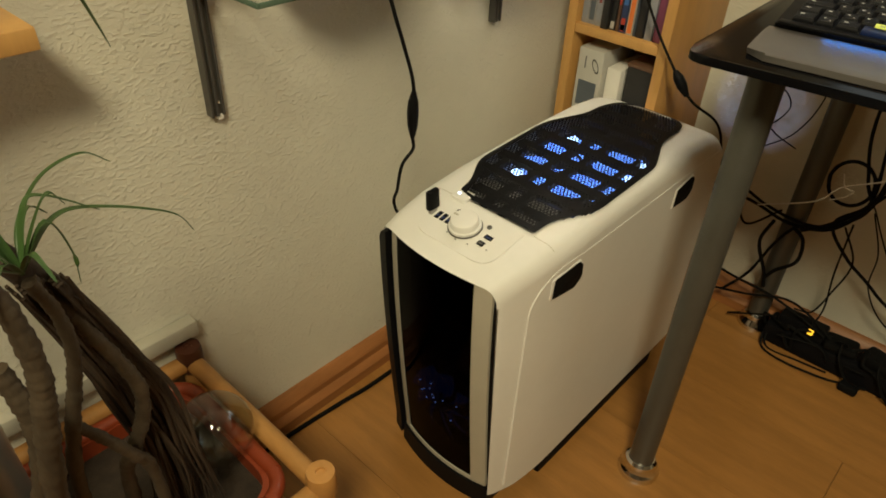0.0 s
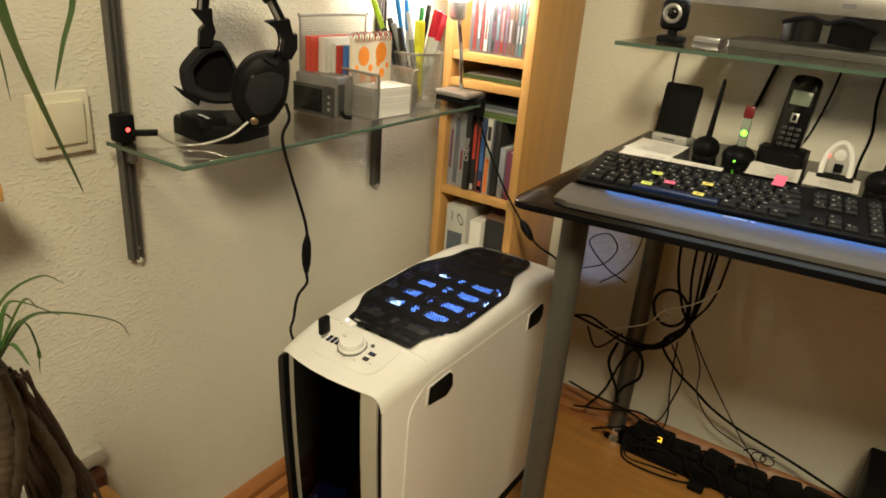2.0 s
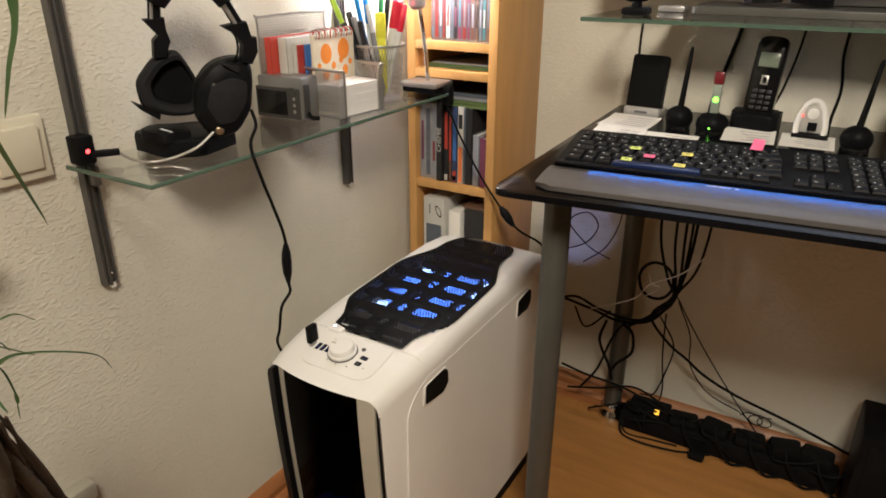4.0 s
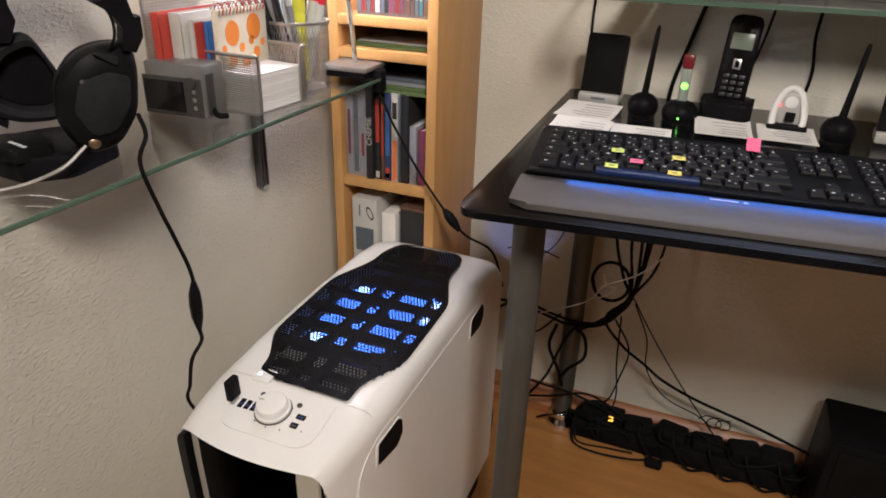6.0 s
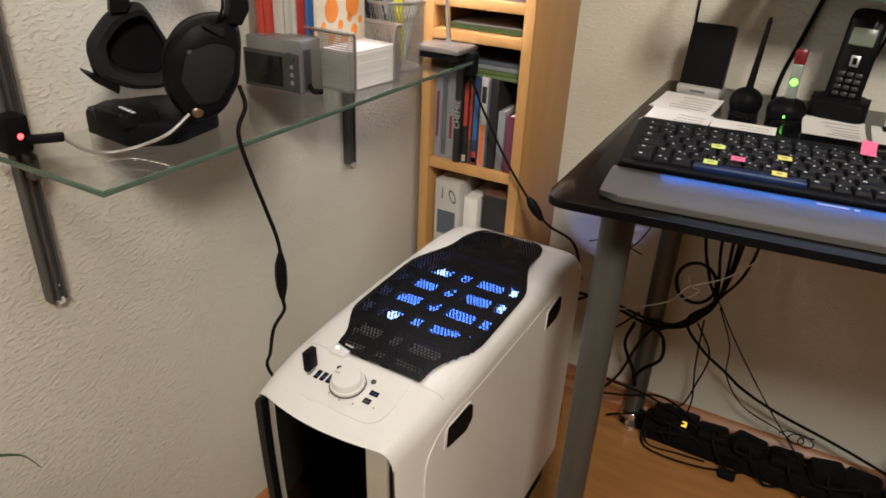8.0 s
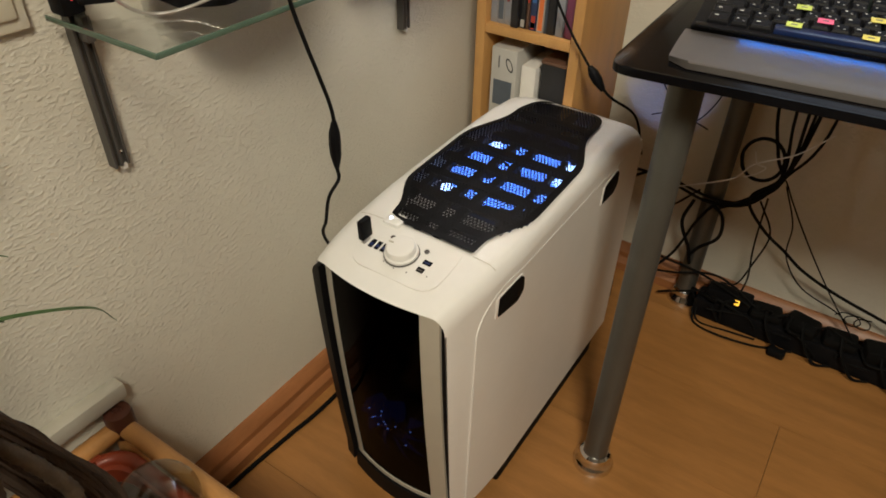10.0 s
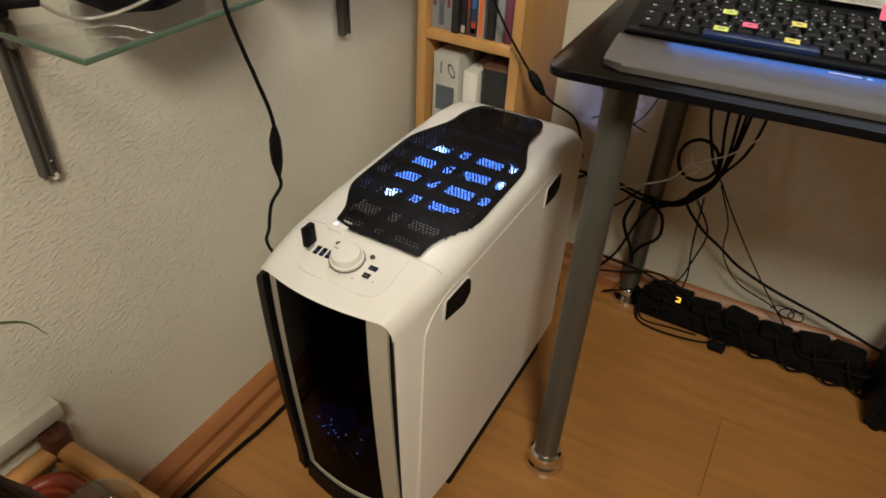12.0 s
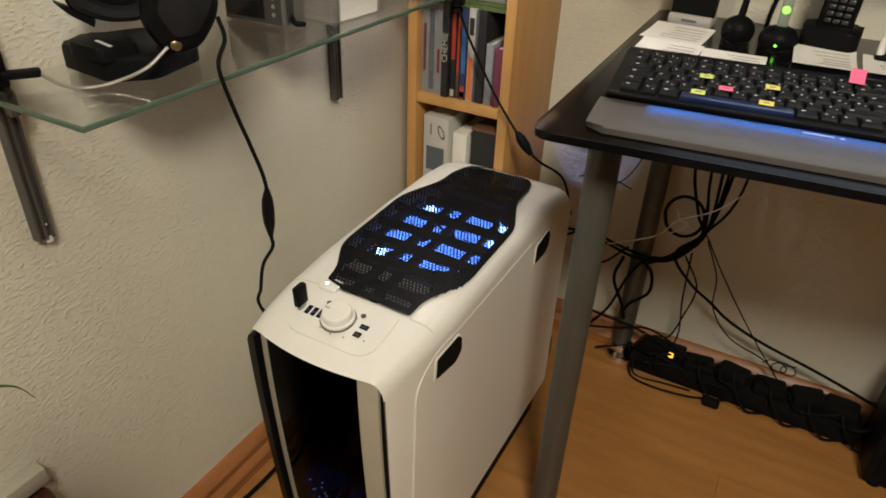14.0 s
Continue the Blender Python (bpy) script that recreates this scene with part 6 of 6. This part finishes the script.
rimpts = rounded(rect(0.485, 0.880, 1.312, 1.552), 0.045, 8)
inner = [(0.685 + (x - 0.685) * 0.93, 1.4385 + (y - 1.4385) * 0.90) for x, y in rimpts]
bm = bmesh.new()
layers = [[bm.verts.new((x, y, z)) for x, y in pts] for pts, z in ((inner, 0.1135), ([(x, y) for x, y in rimpts], 0.25), (rimpts, 0.258), (inner, 0.258), (inner, 0.205))]
for a, b in zip(layers, layers[1:]):
    for i in range(len(a)):
        bm.faces.new((a[i], a[(i + 1) % len(a)], b[(i + 1) % len(a)], b[i]))
bm.faces.new(layers[0])
part("tub", bm, ORANGE, tr, flat=60)
part("rim", tube([(*p, 0.258) for p in rimpts + rimpts[:2]], 0.0095, seg=10, steps=2), ORANGE, tr, "rounded orange rim")
soil = slab(inner, 0.19, 0.232)
part("soil", soil, SOIL, tr, "dark crumbly soil")


def strap_leaf(line, w):
    """A folded strap leaf that tapers to its tip."""
    pts = smooth_line(line, 6)
    rows, n = [], len(pts)
    for i, p in enumerate(pts):
        d = (pts[min(i + 1, n - 1)] - pts[max(i - 1, 0)]).normalized()
        s = d.cross(Vector((0, 0, 1)))
        s = s.normalized() if s.length > 0.05 else Vector((0.8, -0.6, 0))
        u = s.cross(d).normalized()
        f = i / (n - 1)
        ww = w * min(1, 0.45 + f * 3) * (1 - f) ** 0.6 + 0.0003
        rows.append([p + s * ww + u * ww * 0.35, p, p - s * ww + u * ww * 0.35])
    return sheet(rows, (0.0002, 0.0002, 0.0005))


dr = thing("dragon_tree", "old dragon tree with ridged stems and narrow green leaves", "plant", (0.70, 1.42, 0.21))
CRN = Vector((0.706, 1.292, 0.690))
part("trunk", tube([(0.79, 1.42, 0.20), (0.785, 1.395, 0.33), (0.772, 1.385, 0.44), (0.752, 1.375, 0.54), (0.728, 1.345, 0.63), (0.700, 1.31, 0.70)], 0.03, seg=12, radii=[0.024, 0.020, 0.018, 0.016, 0.013, 0.009]), TRUNK, dr, "shaggy brown trunk")
for k in range(46):
    o = Vector((rng.uniform(-0.036, 0.030), rng.uniform(-0.03, 0.015), 0))
    line = [Vector(p) + o * (1 - 0.6 * i / 4) + Vector((rng.uniform(-0.006, 0.006), rng.uniform(-0.006, 0.006), 0)) for i, p in enumerate(((0.790, 1.39, 0.25), (0.784, 1.375, 0.36), (0.770, 1.368, 0.47), (0.745, 1.35, 0.57), (0.716, 1.315, 0.665)))]
    part("dry_leaf", tube(line, 0.004, seg=5, radii=[0.0006, 0.002, 0.003, 0.0015]), TRUNK, dr)


def ringed(pts, r0, r1, mat):
    """A stem with raised leaf scars."""
    line = smooth_line(pts, 14)
    n = len(line)
    radii = [(r0 + (r1 - r0) * i / (n - 1)) * (0.68 if i % 3 else 0.76) * (1 + 0.06 * math.sin(i * 0.7)) for i in range(n)]
    return part("stem", tube(line, r0, seg=10, steps=1, radii=radii), mat, dr, "pale ridged stem")


ringed([(0.712, 1.315, 0.668), (0.726, 1.318, 0.632), (0.738, 1.32, 0.595), (0.750, 1.322, 0.558), (0.760, 1.325, 0.515), (0.756, 1.33, 0.475), (0.742, 1.335, 0.44), (0.734, 1.36, 0.38), (0.74, 1.40, 0.21)], 0.0075, 0.0105, BARK)
ringed([(0.708, 1.295, 0.680), (0.717, 1.30, 0.645), (0.718, 1.30, 0.61), (0.711, 1.302, 0.575), (0.700, 1.305, 0.535), (0.690, 1.33, 0.44), (0.69, 1.38, 0.21)], 0.0065, 0.0095, BARK)
ringed([(0.700, 1.305, 0.535), (0.718, 1.31, 0.497), (0.735, 1.315, 0.455), (0.750, 1.33, 0.40), (0.760, 1.36, 0.21)], 0.0065, 0.009, BARK)
ringed([(0.676, 1.255, 0.735), (0.685, 1.252, 0.69), (0.686, 1.255, 0.64), (0.680, 1.26, 0.60), (0.672, 1.28, 0.53), (0.665, 1.33, 0.40), (0.66, 1.39, 0.21)], 0.009, 0.014, BARK)
ringed([(0.670, 1.29, 0.63), (0.675, 1.285, 0.59), (0.672, 1.29, 0.54), (0.655, 1.33, 0.42), (0.64, 1.40, 0.21)], 0.010, 0.014, BARK)
ringed([(0.62, 1.38, 0.20), (0.60, 1.36, 0.50), (0.595, 1.34, 0.85), (0.60, 1.33, 1.12)], 0.024, 0.017, BARK)
LEAVES = [[CRN, (0.735, 1.297, 0.717), (0.765, 1.30, 0.711), (0.813, 1.30, 0.684), (0.827, 1.30, 0.662)],
          [CRN, (0.726, 1.35, 0.690), (0.751, 1.36, 0.714), (0.782, 1.36, 0.722), (0.801, 1.36, 0.708)],
          [CRN, (0.722, 1.292, 0.720), (0.735, 1.29, 0.739), (0.743, 1.29, 0.728)],
          [CRN, (0.722, 1.30, 0.730), (0.735, 1.30, 0.733), (0.765, 1.30, 0.709)],
          [CRN, (0.728, 1.288, 0.722), (0.737, 1.288, 0.692), (0.736, 1.288, 0.668)],
          [CRN, (0.700, 1.30, 0.730), (0.690, 1.30, 0.775)], [CRN, (0.688, 1.29, 0.73), (0.665, 1.28, 0.755), (0.63, 1.27, 0.74)],
          [CRN, (0.685, 1.28, 0.71), (0.66, 1.27, 0.715), (0.62, 1.26, 0.69)], [CRN, (0.69, 1.31, 0.72), (0.67, 1.33, 0.74), (0.64, 1.35, 0.73)],
          [CRN, (0.695, 1.27, 0.715), (0.685, 1.25, 0.72), (0.665, 1.23, 0.70)], [CRN, (0.702, 1.30, 0.71), (0.698, 1.31, 0.76)],
          [CRN, (0.718, 1.31, 0.71), (0.73, 1.325, 0.715), (0.742, 1.335, 0.70)], [CRN, (0.71, 1.28, 0.708), (0.712, 1.268, 0.714), (0.715, 1.255, 0.700)]]
for ln in LEAVES:
    part("leaf", strap_leaf(ln, 0.0027), LEAF, dr)
TOPC = Vector((0.60, 1.33, 1.12))
for ln, w in (([TOPC, (0.67, 1.315, 1.14), (0.735, 1.30, 1.04), (0.760, 1.30, 0.94), (0.778, 1.30, 0.88), (0.800, 1.30, 0.814)], 0.012),
              ([TOPC, (0.72, 1.345, 1.16), (0.83, 1.352, 1.06), (0.842, 1.35, 0.98), (0.826, 1.35, 0.93), (0.813, 1.35, 0.893)], 0.009),
              ([TOPC, (0.70, 1.36, 1.12), (0.775, 1.40, 1.02), (0.793, 1.40, 0.93), (0.798, 1.40, 0.878)], 0.005),
              ([TOPC, (0.55, 1.30, 1.20), (0.47, 1.28, 1.15), (0.42, 1.27, 1.02)], 0.012), ([TOPC, (0.57, 1.36, 1.22), (0.52, 1.42, 1.26), (0.46, 1.47, 1.20)], 0.012),
              ([TOPC, (0.61, 1.32, 1.24), (0.63, 1.30, 1.36)], 0.012), ([TOPC, (0.58, 1.33, 1.22), (0.55, 1.34, 1.32)], 0.012)):
    part("leaf", strap_leaf(ln, w), LEAF, dr, "long arching green leaf")
gb = thing("watering_globe", "clear glass watering globe stuck in the soil", "watering globe", (0.852, 1.42, 0.21))
part("globe", lathe([(0.0, 0.046)] + [(0.046 * math.sin(a), 0.046 * math.cos(a)) for a in (k * math.pi / 14 for k in range(1, 13))] + [(0.008, -0.05), (0.006, -0.09)], pose(0.852, 1.418, 0.297, -14, 8, 0), 28), BULB_GLASS, gb, "clear glass globe")
bt = thing("grey_bottle", "grey metal bottle standing among the stems", "bottle", (0.635, 1.44, 0.212))
part("body", lathe([(0, 0.0), (0.032, 0), (0.032, 0.24), (0.026, 0.27), (0.012, 0.285), (0.012, 0.30), (0, 0.30)], pose(0.635, 1.44, 0.2125), 24), SILVER, bt)

# ---- laminate planks ----
PW, PL = 0.193, 1.285
row, x = 0, XF
while x < XB - 0.001:
    x1 = min(x + PW, XB)
    y = YR - (row * 0.47) % PL
    while y < YL:
        ya, yb = max(y, YR), min(y + PL, YL)
        if yb - ya > 0.01:
            bm = bmesh.new()
            c = 0.0005
            lo = [bm.verts.new((a, b, -0.0088)) for a, b in rect(x, x1, ya, yb)]
            mi = [bm.verts.new((a, b, -0.0008)) for a, b in rect(x + 0.0002, x1 - 0.0002, ya + 0.0002, yb - 0.0002)]
            hi = [bm.verts.new((a, b, 0.0)) for a, b in rect(x + c, x1 - c, ya + c, yb - c)]
            for p, q in ((lo, mi), (mi, hi)):
                for i in range(4):
                    bm.faces.new((p[i], p[(i + 1) % 4], q[(i + 1) % 4], q[i]))
            bm.faces.new(hi)
            part("plank", bm, LAMINATE, floor, smooth=False)
        y += PL
    x, row = x + PW, row + 1
